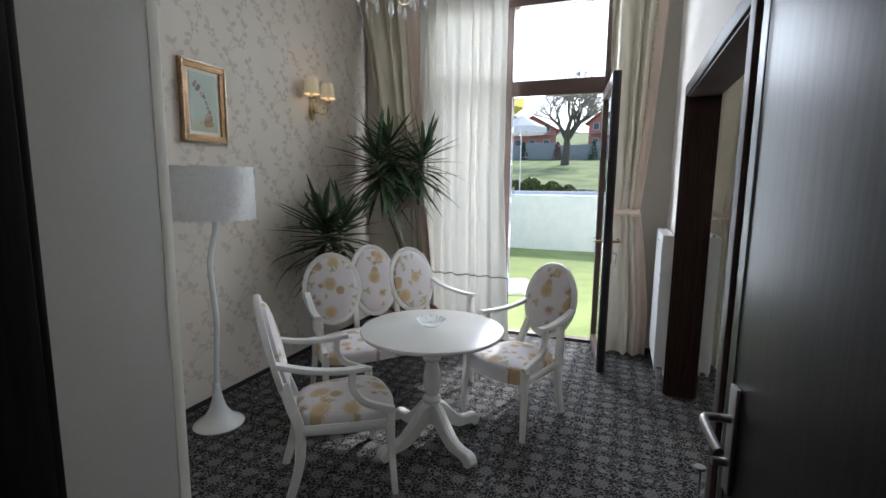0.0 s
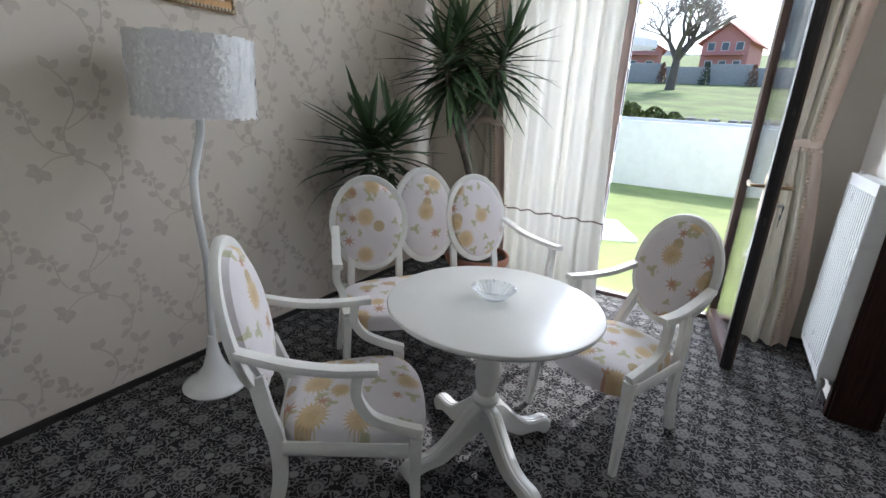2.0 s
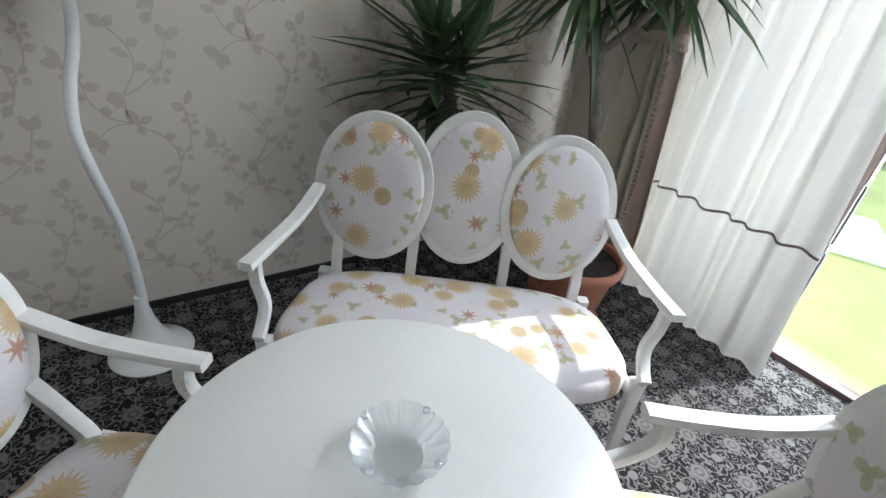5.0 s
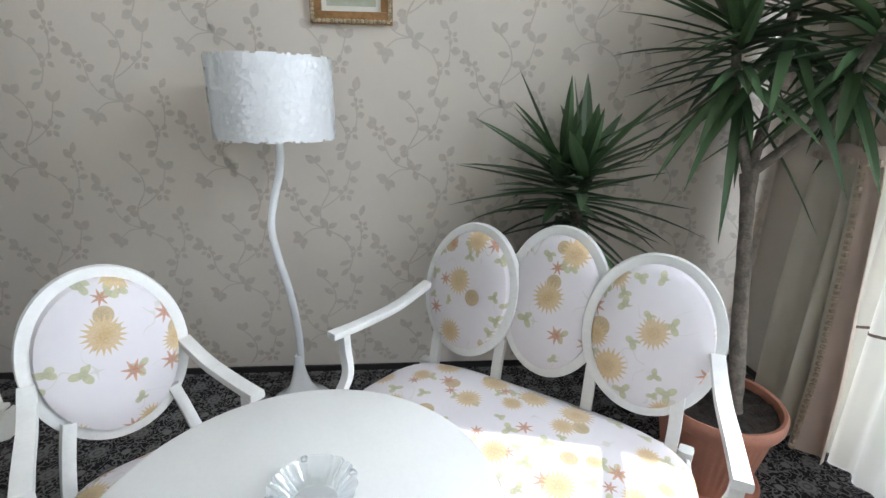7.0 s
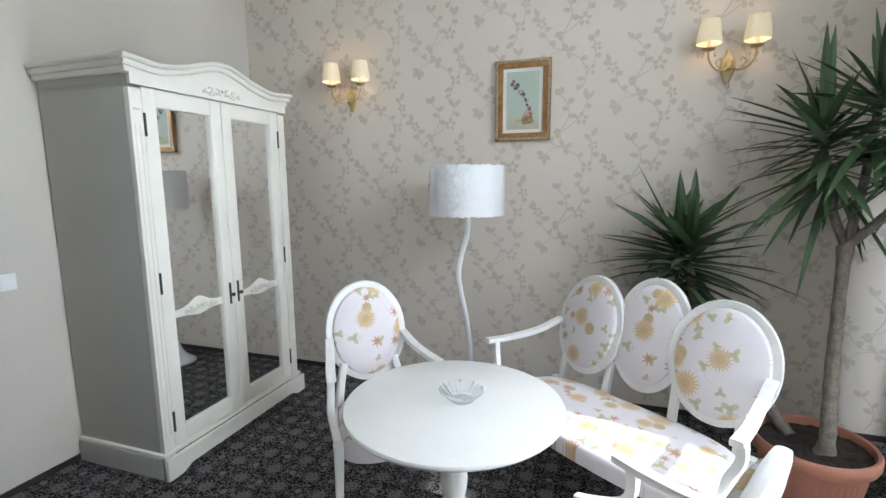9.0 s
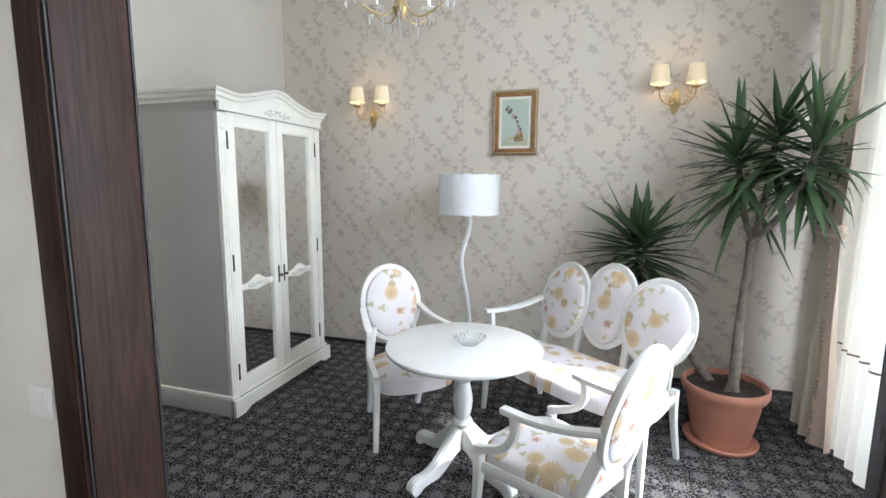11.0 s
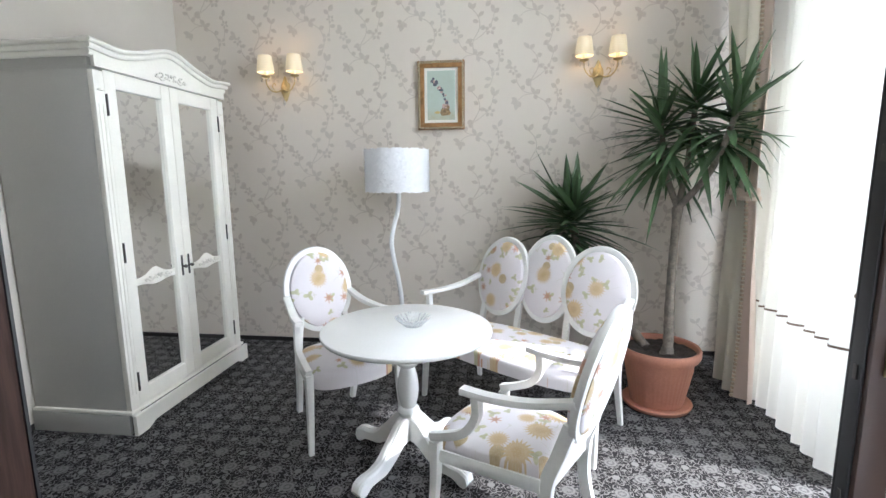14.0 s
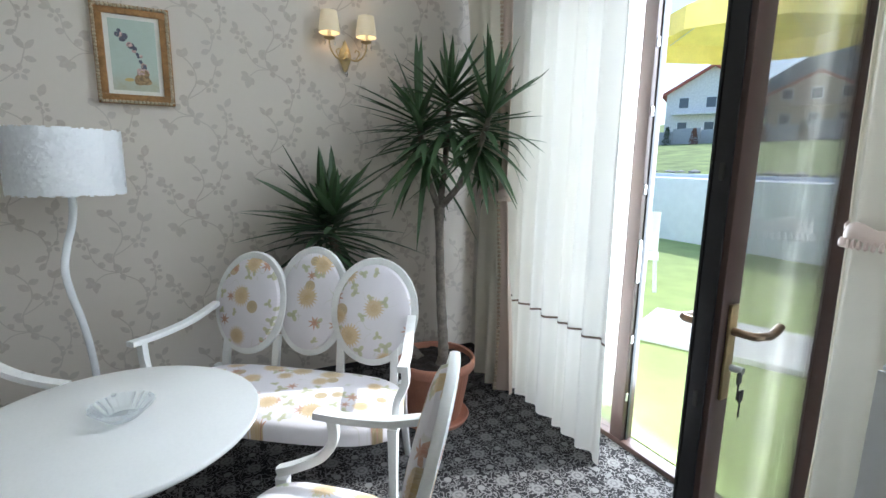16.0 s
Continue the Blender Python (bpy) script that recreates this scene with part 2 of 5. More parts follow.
BLACK = surface("black rubber", (0.015, 0.014, 0.014), 0.5, vary=0.2)
IRON = surface("dark hinge metal", (0.06, 0.055, 0.05), 0.4, 0.7, vary=0.2)
TERRACOTTA = surface("terracotta plastic", (0.46, 0.20, 0.13), 0.5, vary=0.1, scale=8, grain=90, bump=0.08)
SOIL = surface("potting soil", (0.035, 0.026, 0.02), 0.95, vary=0.5, scale=30, grain=120, bump=1.0, dist=0.01)
BARK = surface("grey yucca bark", (0.21, 0.18, 0.15), 0.85, vary=0.35, scale=25, grain=110, bump=0.8, dist=0.004)
RAD_WHITE = surface("white radiator enamel", (0.80, 0.81, 0.81), 0.3, vary=0.02, bump=0.02)
PLASTIC = surface("white switch plastic", (0.82, 0.82, 0.80), 0.35, vary=0.02, bump=0.0)
DRAPE = drape_cloth("olive beige drape", (0.74, 0.69, 0.57))
DRAPE_PINK = drape_cloth("rose beige satin lining", (0.68, 0.55, 0.46), True)
SHEER = sheer_cloth()
HEM = surface("brown hem tape", (0.16, 0.11, 0.08), 0.7)
PANE = glass("window glass")


def cut_glass():
    """Thick pressed glass: mostly clear, with bright facets."""
    n = Nodes("pressed glass")
    clear = n.add("ShaderNodeBsdfTransparent", Color=(0.97, 0.985, 0.99))
    shine = n.add("ShaderNodeBsdfGlossy", Color=(1, 1, 1), Roughness=0.04)
    milk = n.add("ShaderNodeBsdfTranslucent", Color=(0.9, 0.93, 0.95))
    a = n.add("ShaderNodeMixShader", i0=0.35, i1=shine.outputs[0], i2=milk.outputs[0])
    lw = n.add("ShaderNodeFresnel", IOR=1.5)
    f = n.math("MULTIPLY_ADD", lw.outputs[0], 0.7, 0.14, clamp=True)
    mx = n.add("ShaderNodeMixShader", i0=f, i1=clear.outputs[0], i2=a.outputs[0])
    n.t.links.new(mx.outputs[0], n.t.nodes["Material Output"].inputs[0])
    return n.m


PRESSED_GLASS = cut_glass()
CRYSTAL = PRESSED_GLASS
# a tone under CREAM: the carving's relief shading is put into its colour
CARVING_SHADE = surface("shaded cream carving", (0.67, 0.645, 0.575), 0.45, vary=0.15, scale=60, bump=0.1)
MIRROR = Nodes("mirror").done((0.86, 0.87, 0.86), 0.02, 1.0)
SHADE_GLOW = glow("lit pleated shade", (0.66, 0.58, 0.43), (1.0, 0.76, 0.42), 0.12)


def dark_wood(name, c, rough):
    n = Nodes(name)
    co = n.coord()
    st = n.add("ShaderNodeMapping", Vector=co)
    st.inputs["Scale"].default_value = (14, 14, 0.9)
    g = n.noise(st.outputs[0], 6.0, 5, 0.65)
    col = n.mix(n.ramp(g, 0.3, 0.72), tuple(v * 0.6 for v in c), tuple(v * 1.35 for v in c))
    n.bump(g, 0.12, 0.001)
    return n.done(col, rough, Specular_IOR_Level=0.18)


WENGE = dark_wood("wenge door veneer", (0.022, 0.018, 0.017), 0.40)
BROWN_FRAME = dark_wood("dark walnut casing", (0.040, 0.021, 0.016), 0.5)
WINDOW_BROWN = surface("brown window profile", (0.074, 0.043, 0.034), 0.35, vary=0.08, bump=0.03)


def leaf_mat(name, c):
    n = Nodes(name)
    co = n.coord()
    info = n.t.nodes.new("ShaderNodeNewGeometry").outputs["Random Per Island"]
    a = n.mix(info, tuple(v * 0.55 for v in c), tuple(v * 1.5 for v in c))
    col = n.mix(n.math("MULTIPLY", n.noise(co, 40.0), 0.3), a, (0.12, 0.15, 0.04))
    return n.done(col, 0.42)


YUCCA = leaf_mat("yucca leaf", (0.062, 0.122, 0.056))


def fur():
    n = Nodes("white feather shade")
    co = n.coord()
    f = n.noise(co, 22.0, 5, 0.7)
    col = n.mix(f, (0.82, 0.83, 0.85), (0.93, 0.935, 0.94))
    n.bump(f, 0.2, 0.004)
    return n.done(col, 0.6, Sheen_Weight=0.5)


FEATHER = fur()

# ---- mesh helpers ----


def finish(bm, name, material, smooth=True):
    bmesh.ops.recalc_face_normals(bm, faces=bm.faces)
    me = bpy.data.meshes.new(name)
    bm.to_mesh(me)
    bm.free()
    for m in material if isinstance(material, (list, tuple)) else [material]:
        me.materials.append(m)
    if smooth:
        me.shade_smooth()
        me.set_sharp_from_angle(angle=radians(38))
    return me


def part(name, bm, material, parent=None, label="", smooth=True):
    ob = new(name, finish(bm, name, material, smooth))
    ob.parent = parent
    return tagged(ob, label)


def thing(name, m, label, category, group="", kind=""):
    ob = new(name)
    ob.empty_display_size = 0.1
    ob.matrix_world = m
    return tagged(ob, label, category, group, kind)


def structure(name, bm, material, label="", smooth=False):
    ob = part(name, bm, material, None, label, smooth)
    return tagged(ob, kind="structure")


def box(x0, y0, z0, x1, y1, z1, bevel=0.0, bm=None, seg=2):
    bm = bm or bmesh.new()
    v = [bm.verts.new((x, y, z)) for z in (z0, z1) for y in (y0, y1) for x in (x0, x1)]
    fs = [bm.faces.new([v[i] for i in f]) for f in ((0, 2, 3, 1), (4, 5, 7, 6), (0, 1, 5, 4), (2, 6, 7, 3), (0, 4, 6, 2), (1, 3, 7, 5))]
    if bevel:
        bmesh.ops.bevel(bm, geom=list({e for f in fs for e in f.edges}), offset=bevel, segments=seg, affect="EDGES", profile=0.6)
    return bm


def lathe(profile, segs=32, bm=None, at=(0, 0, 0), ripple=None):
    bm = bm or bmesh.new()
    rings = []
    for r, z in profile:
        ring = []
        for i in range(segs):
            a = 2 * math.pi * i / segs
            k = ripple(a, z) if ripple else 1.0
            ring.append(bm.verts.new((at[0] + r * k * math.cos(a), at[1] + r * k * math.sin(a), at[2] + z)))
        rings.append(ring)
    for a, b in zip(rings, rings[1:]):
        for i in range(segs):
            j = (i + 1) % segs
            bm.faces.new((a[i], a[j], b[j], b[i]))
    bm.faces.new(rings[0][::-1])
    bm.faces.new(rings[-1])
    return bm


def curve_points(pts, per=6):
    """A smooth line through the points."""
    p = [Vector(q) for q in pts]
    out = []
    for i in range(len(p) - 1):
        a, b, c, d = p[max(i - 1, 0)], p[i], p[i + 1], p[min(i + 2, len(p) - 1)]
        for k in range(per):
            t = k / per
            out.append(0.5 * (2 * b + (c - a) * t + (2 * a - 5 * b + 4 * c - d) * t * t + (3 * b - a - 3 * c + d) * t ** 3))
    out.append(p[-1])
    return out


def sweep(pts, w, h=None, bm=None, closed=False, segs=10, up=(0, 0, 1), power=2.0, taper=None):
    """A bar along a line; its section is w wide across and h high, round for power 2 and squarer above."""
    bm = bm or bmesh.new()
    h = h or w
    n = len(pts)
    rings = []
    for i, p in enumerate(pts):
        p = Vector(p)
        a, b = (pts[i - 1] if i or closed else p), (pts[(i + 1) % n] if i < n - 1 or closed else p)
        t = (Vector(b) - Vector(a)).normalized()
        u = Vector(up)
        side = t.cross(u)
        side = side.normalized() if side.length > 1e-4 else Vector((1, 0, 0))
        u = side.cross(t).normalized()
        k = taper(i / (n - 1)) if taper else 1.0
        ring = []
        for j in range(segs):
            ang = 2 * math.pi * (j + 0.5) / segs
            c, s = math.cos(ang), math.sin(ang)
            q = (abs(c) ** power + abs(s) ** power) ** (-1 / power)
            ring.append(bm.verts.new(p + side * c * q * w * 0.5 * k + u * s * q * h * 0.5 * k))
        rings.append(ring)
    for i in range(n if closed else n - 1):
        a, b = rings[i], rings[(i + 1) % n]
        for j in range(segs):
            bm.faces.new((a[j], a[(j + 1) % segs], b[(j + 1) % segs], b[j]))
    if not closed:
        bm.faces.new(rings[0][::-1])
        bm.faces.new(rings[-1])
    return bm


def sheet(nu, nv, fn, bm=None, thick=0.0, index=0):
    """A surface from fn(u, v), u and v from 0 to 1, with some thickness along its normals."""
    own = bm is None
    bm = bm or bmesh.new()
    g = [[bm.verts.new(fn(i / nu, j / nv)) for j in range(nv + 1)] for i in range(nu + 1)]
    fs = [bm.faces.new((g[i][j], g[i + 1][j], g[i + 1][j + 1], g[i][j + 1])) for i in range(nu) for j in range(nv)]
    for f in fs:
        f.material_index = index
    if thick and own:
        bm.normal_update()
        bmesh.ops.solidify(bm, geom=fs, thickness=thick)
    return bm


def solid(bm, faces, thickness):
    bm.normal_update()
    bmesh.ops.solidify(bm, geom=faces, thickness=thickness)

# ---- the rooms ----
XW, YS, YN, H = -1.075, 1.49, 5.86, 3.5
PX0, PX1 = 1.925, 2.10
OY0, OY1, OZ = 3.165, 4.91, 2.12
EX0, EX1, EZ = 1.045, 1.90, 2.10
FAR_X = 5.6


def walls(name, boxes, material, label):
    bm = bmesh.new()
    for b in boxes:
        box(*b, bm=bm)
    return structure(name, bm, material, label)


structure("floor", box(-1.3, -1.6, -0.10, FAR_X, 6.02, 0.0), CARPET, "dark carpet with a pale medallion pattern")
structure("ceiling", box(-1.3, -1.6, H, FAR_X, 6.1, H + 0.15), CEILING, "plain white painted ceiling")
walls("wall_west", [(XW - 0.2, YS - 0.2, 0, XW, 6.1, H)], WALLPAPER, "beige wallpaper with a faded climbing floral print")
walls("wall_south", [(XW, YS - 0.14, 0, EX0 - 0.02, YS, H), (EX0 - 0.02, YS - 0.14, EZ + 0.02, EX1 + 0.02, YS, H), (EX1 + 0.02, YS - 0.14, 0, FAR_X, YS, H)], PLASTER, "plain pale beige plastered wall round the entrance door")
walls("wall_partition", [(PX0, YS, 0, PX1, OY0 - 0.03, H), (PX0, OY1 + 0.03, 0, PX1, YN, H), (PX0, OY0 - 0.03, OZ + 0.03, PX1, OY1 + 0.03, H)], GREY_WALL, "pale plastered partition wall with a wide opening")
WX0, WX1, WZ1 = -0.62, 1.40, 3.25
BX0, BX1 = 2.75, 4.6
walls("wall_north", [(XW, YN, 0, WX0, 6.1, H), (WX1, YN, 0, BX0, 6.1, H), (BX1, YN, 0, FAR_X, 6.1, H), (WX0, YN, WZ1, WX1, 6.1, H), (BX0, YN, WZ1, BX1, 6.1, H)], PLASTER, "pale beige plastered wall with tall glazed openings")
walls("wall_east", [(FAR_X, YS - 0.14, 0, FAR_X + 0.2, 6.1, H)], PLASTER, "plain pale plastered wall")
walls("wall_corridor", [(0.2, -1.6, 0, 0.3, YS - 0.14, H), (2.6, -1.6, 0, 2.7, YS - 0.14, H), (0.2, -1.7, 0, 2.7, -1.6, H)], GREY_WALL, "plain corridor wall")


def baseboards():
    bm = bmesh.new()
    box(XW, YS + 0.012, 0, XW + 0.014, YN, 0.035, 0.004, bm)
    box(XW + 0.014, YS, 0, EX0 - 0.15, YS + 0.012, 0.035, 0.004, bm)
    box(PX0 - 0.012, YS + 0.3, 0, PX0, OY0 - 0.12, 0.035, 0.004, bm)
    box(PX0 - 0.012, OY1 + 0.12, 0, PX0, YN, 0.035, 0.004, bm)
    box(PX1, YS, 0, PX1 + 0.012, OY0 - 0.12, 0.035, 0.004, bm)
    box(WX1, YN - 0.012, 0, PX0 - 0.014, YN, 0.035, 0.004, bm)
    box(XW + 0.016, YN - 0.012, 0, WX0, YN, 0.035, 0.004, bm)
    structure("baseboard", bm, SKIRT, "low dark skirting strip along the walls")


baseboards()


def opening_casing():
    t = tagged(new("trim"), "dark walnut casing round the wide room opening", kind="structure")
    for name, y in (("jamb", OY0), ("jamb", OY1)):
        s = 1 if y == OY0 else -1
        part(name, box(PX0 - 0.008, min(y, y - s * 0.03), 0, PX1 + 0.008, max(y, y - s * 0.03), OZ + 0.03, 0.003), BROWN_FRAME, t)
    part("head", box(PX0 - 0.008, OY0, OZ, PX1 + 0.008, OY1, OZ + 0.03, 0.003), BROWN_FRAME, t)
    for x0, x1 in ((PX0 - 0.022, PX0 - 0.001), (PX1 + 0.001, PX1 + 0.022)):
        part("architrave", box(x0, OY0 - 0.095, 0, x1, OY0 - 0.012, OZ + 0.085, 0.006), BROWN_FRAME, t)
        part("architrave", box(x0, OY1 + 0.012, 0, x1, OY1 + 0.06, OZ + 0.085, 0.006), BROWN_FRAME, t)
        part("architrave", box(x0, OY0 - 0.012, OZ + 0.012, x1, OY1 + 0.012, OZ + 0.085, 0.006), BROWN_FRAME, t)
    part("groove_strip", box(PX1 + 0.009, OY0 - 0.012, 0, PX1 + 0.014, OY0 - 0.004, OZ, 0), BLACK, t)
    part("groove_strip", box(PX0 - 0.016, OY0 - 0.012, 0, PX0 - 0.009, OY0 + 0.002, OZ, 0), BLACK, t)


opening_casing()


def entrance_door():
    t = tagged(new("door_1"), "dark wenge entrance door standing open against the partition", kind="structure")
    part("jamb", box(EX0 - 0.03, YS - 0.15, 0, EX0, YS + 0.008, EZ + 0.03, 0.003), WENGE, t)
    part("jamb", box(EX1, YS - 0.15, 0, EX1 + 0.03, YS + 0.008, EZ + 0.03, 0.003), WENGE, t)
    part("head", box(EX0, YS - 0.15, EZ, EX1, YS + 0.008, EZ + 0.03, 0.003), WENGE, t)
    part("architrave", box(EX0 - 0.10, YS + 0.001, 0, EX0 - 0.008, YS + 0.02, EZ + 0.1, 0.004), WENGE, t)
    leaf = part("leaf", box(0, -0.04, 0.008, 0.86, 0, 2.07, 0.003), WENGE, t)
    leaf.matrix_world = pose(EX1 - 0.02, YS + 0.02, 0, 0, 0, 96.8)
    part("rebate_strip", box(0.862, -0.032, 0.01, 0.872, -0.004, 2.06, 0.001), surface("grey edge lipping", (0.20, 0.20, 0.21), 0.4), leaf)
    part("edge_seal", box(0.82, 0.0005, 0.01, 0.825, 0.0025, 2.06), BLACK, leaf)
    bm = box(0.775, 0.001, 0.90, 0.812, 0.010, 1.13, 0.003)
    part("lock_plate", bm, STEEL, leaf, "dark steel lock plate")
    part("handle", sweep(curve_points([(0.793, 0.008, 1.06), (0.793, 0.05, 1.06), (0.78, 0.062, 1.058), (0.72, 0.064, 1.05), (0.68, 0.062, 1.045)]), 0.018, bm=None), STEEL, leaf, "bent steel lever handle")
    bm = lathe([(0.009, 0), (0.009, 0.03)], 14)
    bmesh.ops.rotate(bm, verts=bm.verts, matrix=Matrix.Rotation(radians(-90), 3, "X"))
    bmesh.ops.translate(bm, verts=bm.verts, vec=(0.793, 0.008, 0.965))
    part("lock_cylinder", bm, STEEL, leaf)
    bm = lathe([(0.011, -0.003), (0.013, 0), (0.011, 0.003)], 14)
    bmesh.ops.translate(bm, verts=bm.verts, vec=(0.793, 0.058, 0.945))
    box(0.79, 0.055, 0.885, 0.796, 0.058, 0.94, bm=bm)
    part("key", bm, STEEL, leaf)
    part("notice", box(0.24, 0.0005, 1.78, 0.44, 0.002, 2.0), surface("notice card", (0.62, 0.47, 0.36), 0.6), leaf, "small tan notice card")


entrance_door()


def terrace_window():
    t = tagged(new("window_1"), "tall brown framed terrace window with its door leaf swung inward", kind="structure")
    y0, y1 = 5.90, 5.98
    def bar(name, x0, z0, x1, z1, d=0.0):
        return part(name, box(x0, y0 - d, z0, x1, y1, z1, 0.004), WINDOW_BROWN, t)
    bar("frame_side", WX0, 0, WX0 + 0.07, WZ1)
    bar("frame_side", WX1 - 0.07, 0, WX1, WZ1)
    bar("frame_head", WX0 + 0.07, WZ1 - 0.07, WX1 - 0.07, WZ1)
    bar("sill", WX0 + 0.07, 0, WX1 - 0.07, 0.03)
    bar("mullion", MX - 0.08, 0.03, MX, WZ1 - 0.07)
    bar("transom", MX, 2.36, WX1 - 0.07, 2.50, 0.006)
    bar("transom", WX0 + 0.07, 2.38, MX - 0.08, 2.46)
    part("gasket", box(MX + 0.001, y0 + 0.03, 0.03, MX + 0.007, y0 + 0.045, 2.36), BLACK, t)
    for z in (0.28, 0.60, 1.37, 1.74, 2.05):
        part("strike_plate", box(MX + 0.0005, y0 + 0.008, z - 0.022, MX + 0.006, y0 + 0.024, z + 0.022, 0.002), STEEL, t)
    part("strike_plate", box(MX + 0.0005, y0 + 0.006, 0.90, MX + 0.007, y0 + 0.026, 1.12, 0.002), STEEL, t, "long steel lock keep")
    for x0, z0, x1, z1 in ((WX0 + 0.07, 0.03, MX - 0.08, 2.38), (WX0 + 0.07, 2.46, MX - 0.08, WZ1 - 0.07), (MX, 2.50, WX1 - 0.07, WZ1 - 0.07)):
        p = part("pane", box(x0, 5.936, z0, x1, 5.946, z1), PANE, t)
        p.visible_shadow = False
    # the open leaf, hinged at the far jamb
    w, top = 0.845, 2.345
    leaf = new("leaf", finish(box(0, -0.028, 0.02, 0.085, 0.028, top, 0.005), "leaf", WINDOW_BROWN))
    leaf.parent = t
    leaf.matrix_world = pose(1.35, 5.897, 0.02, 0, 0, LEAF)
    part("stile", box(w - 0.085, -0.028, 0.02, w, 0.028, top, 0.005), WINDOW_BROWN, leaf)
    part("rail", box(0.085, -0.027, 0.02, w - 0.085, 0.027, 0.105, 0.005), WINDOW_BROWN, leaf)
    part("rail", box(0.085, -0.027, top - 0.085, w - 0.085, 0.027, top, 0.005), WINDOW_BROWN, leaf)
    part("edge_seal", box(w, -0.024, 0.03, w + 0.008, 0.014, top - 0.01, 0.002), BLACK, leaf, "black rubber edge seal")
    part("edge_seal", box(w - 0.03, -0.036, 0.03, w + 0.004, -0.0285, top - 0.01, 0.002), BLACK, leaf)
    for z in (0.2, 0.55, 0.9, 1.45, 1.9):
        part("latch_bolt", box(w + 0.0082, -0.010, z - 0.02, w + 0.0110, 0.002, z + 0.02, 0.001), IRON, leaf)
    p = part("pane", box(0.085, -0.004, 0.105, w - 0.085, 0.004, top - 0.085), PANE, leaf)
    p.visible_shadow = False
    for s in (1, -1):
        y = 0.029 * s
        part("handle_plate", box(w - 0.065, min(y, y + s * 0.008), 0.90, w - 0.03, max(y, y + s * 0.008), 1.14, 0.003), BRASS if s > 0 else BRONZE, leaf, "brass handle plate")
        part("handle", sweep(curve_points([(w - 0.047, y, 1.075), (w - 0.047, y + s * 0.05, 1.075), (w - 0.065, y + s * 0.062, 1.075), (w - 0.11, y + s * 0.064, 1.07), (w - 0.165, y + s * 0.060, 1.08)]), 0.022, 0.02), BRONZE, leaf, "bronze lever handle")
    bm = lathe([(0.009, 0), (0.009, 0.028)], 12)
    bmesh.ops.rotate(bm, verts=bm.verts, matrix=Matrix.Rotation(radians(-90), 3, "X"))
    bmesh.ops.translate(bm, verts=bm.verts, vec=(w - 0.047, 0.042, 0.985))
    part("lock_cylinder", bm, STEEL, leaf)
    for dz, tilt in ((0, 0.01), (-0.05, -0.008)):
        bm = box(w - 0.058 + tilt, 0.066, 0.955 + dz, w - 0.036 + tilt, 0.070, 0.985 + dz, 0.002)
        box(w - 0.050 + tilt, 0.067, 0.915 + dz, w - 0.044 + tilt, 0.069, 0.957 + dz, bm=bm)
        part("key", bm, BLACK, leaf, "small key hanging in the lock")


LEAF, MX = -82.6, 0.49
terrace_window()


def bedroom_window():
    t = tagged(new("window_2"), "tall brown framed window of the next room", kind="structure")
    for x0, z0, x1, z1 in ((BX0, 0, BX0 + 0.07, WZ1), (BX1 - 0.07, 0, BX1, WZ1), (BX0 + 0.07, WZ1 - 0.07, BX1 - 0.07, WZ1), (BX0 + 0.07, 0, BX1 - 0.07, 0.07), (BX0 + 0.07, 2.25, BX1 - 0.07, 2.33)):
        part("frame_bar", box(x0, 5.90, z0, x1, 5.98, z1, 0.004), WINDOW_BROWN, t)
    for z0, z1 in ((0.07, 2.25), (2.33, WZ1 - 0.07)):
        part("pane", box(BX0 + 0.07, 5.936, z0, BX1 - 0.07, 5.946, z1), PANE, t).visible_shadow = False


bedroom_window()


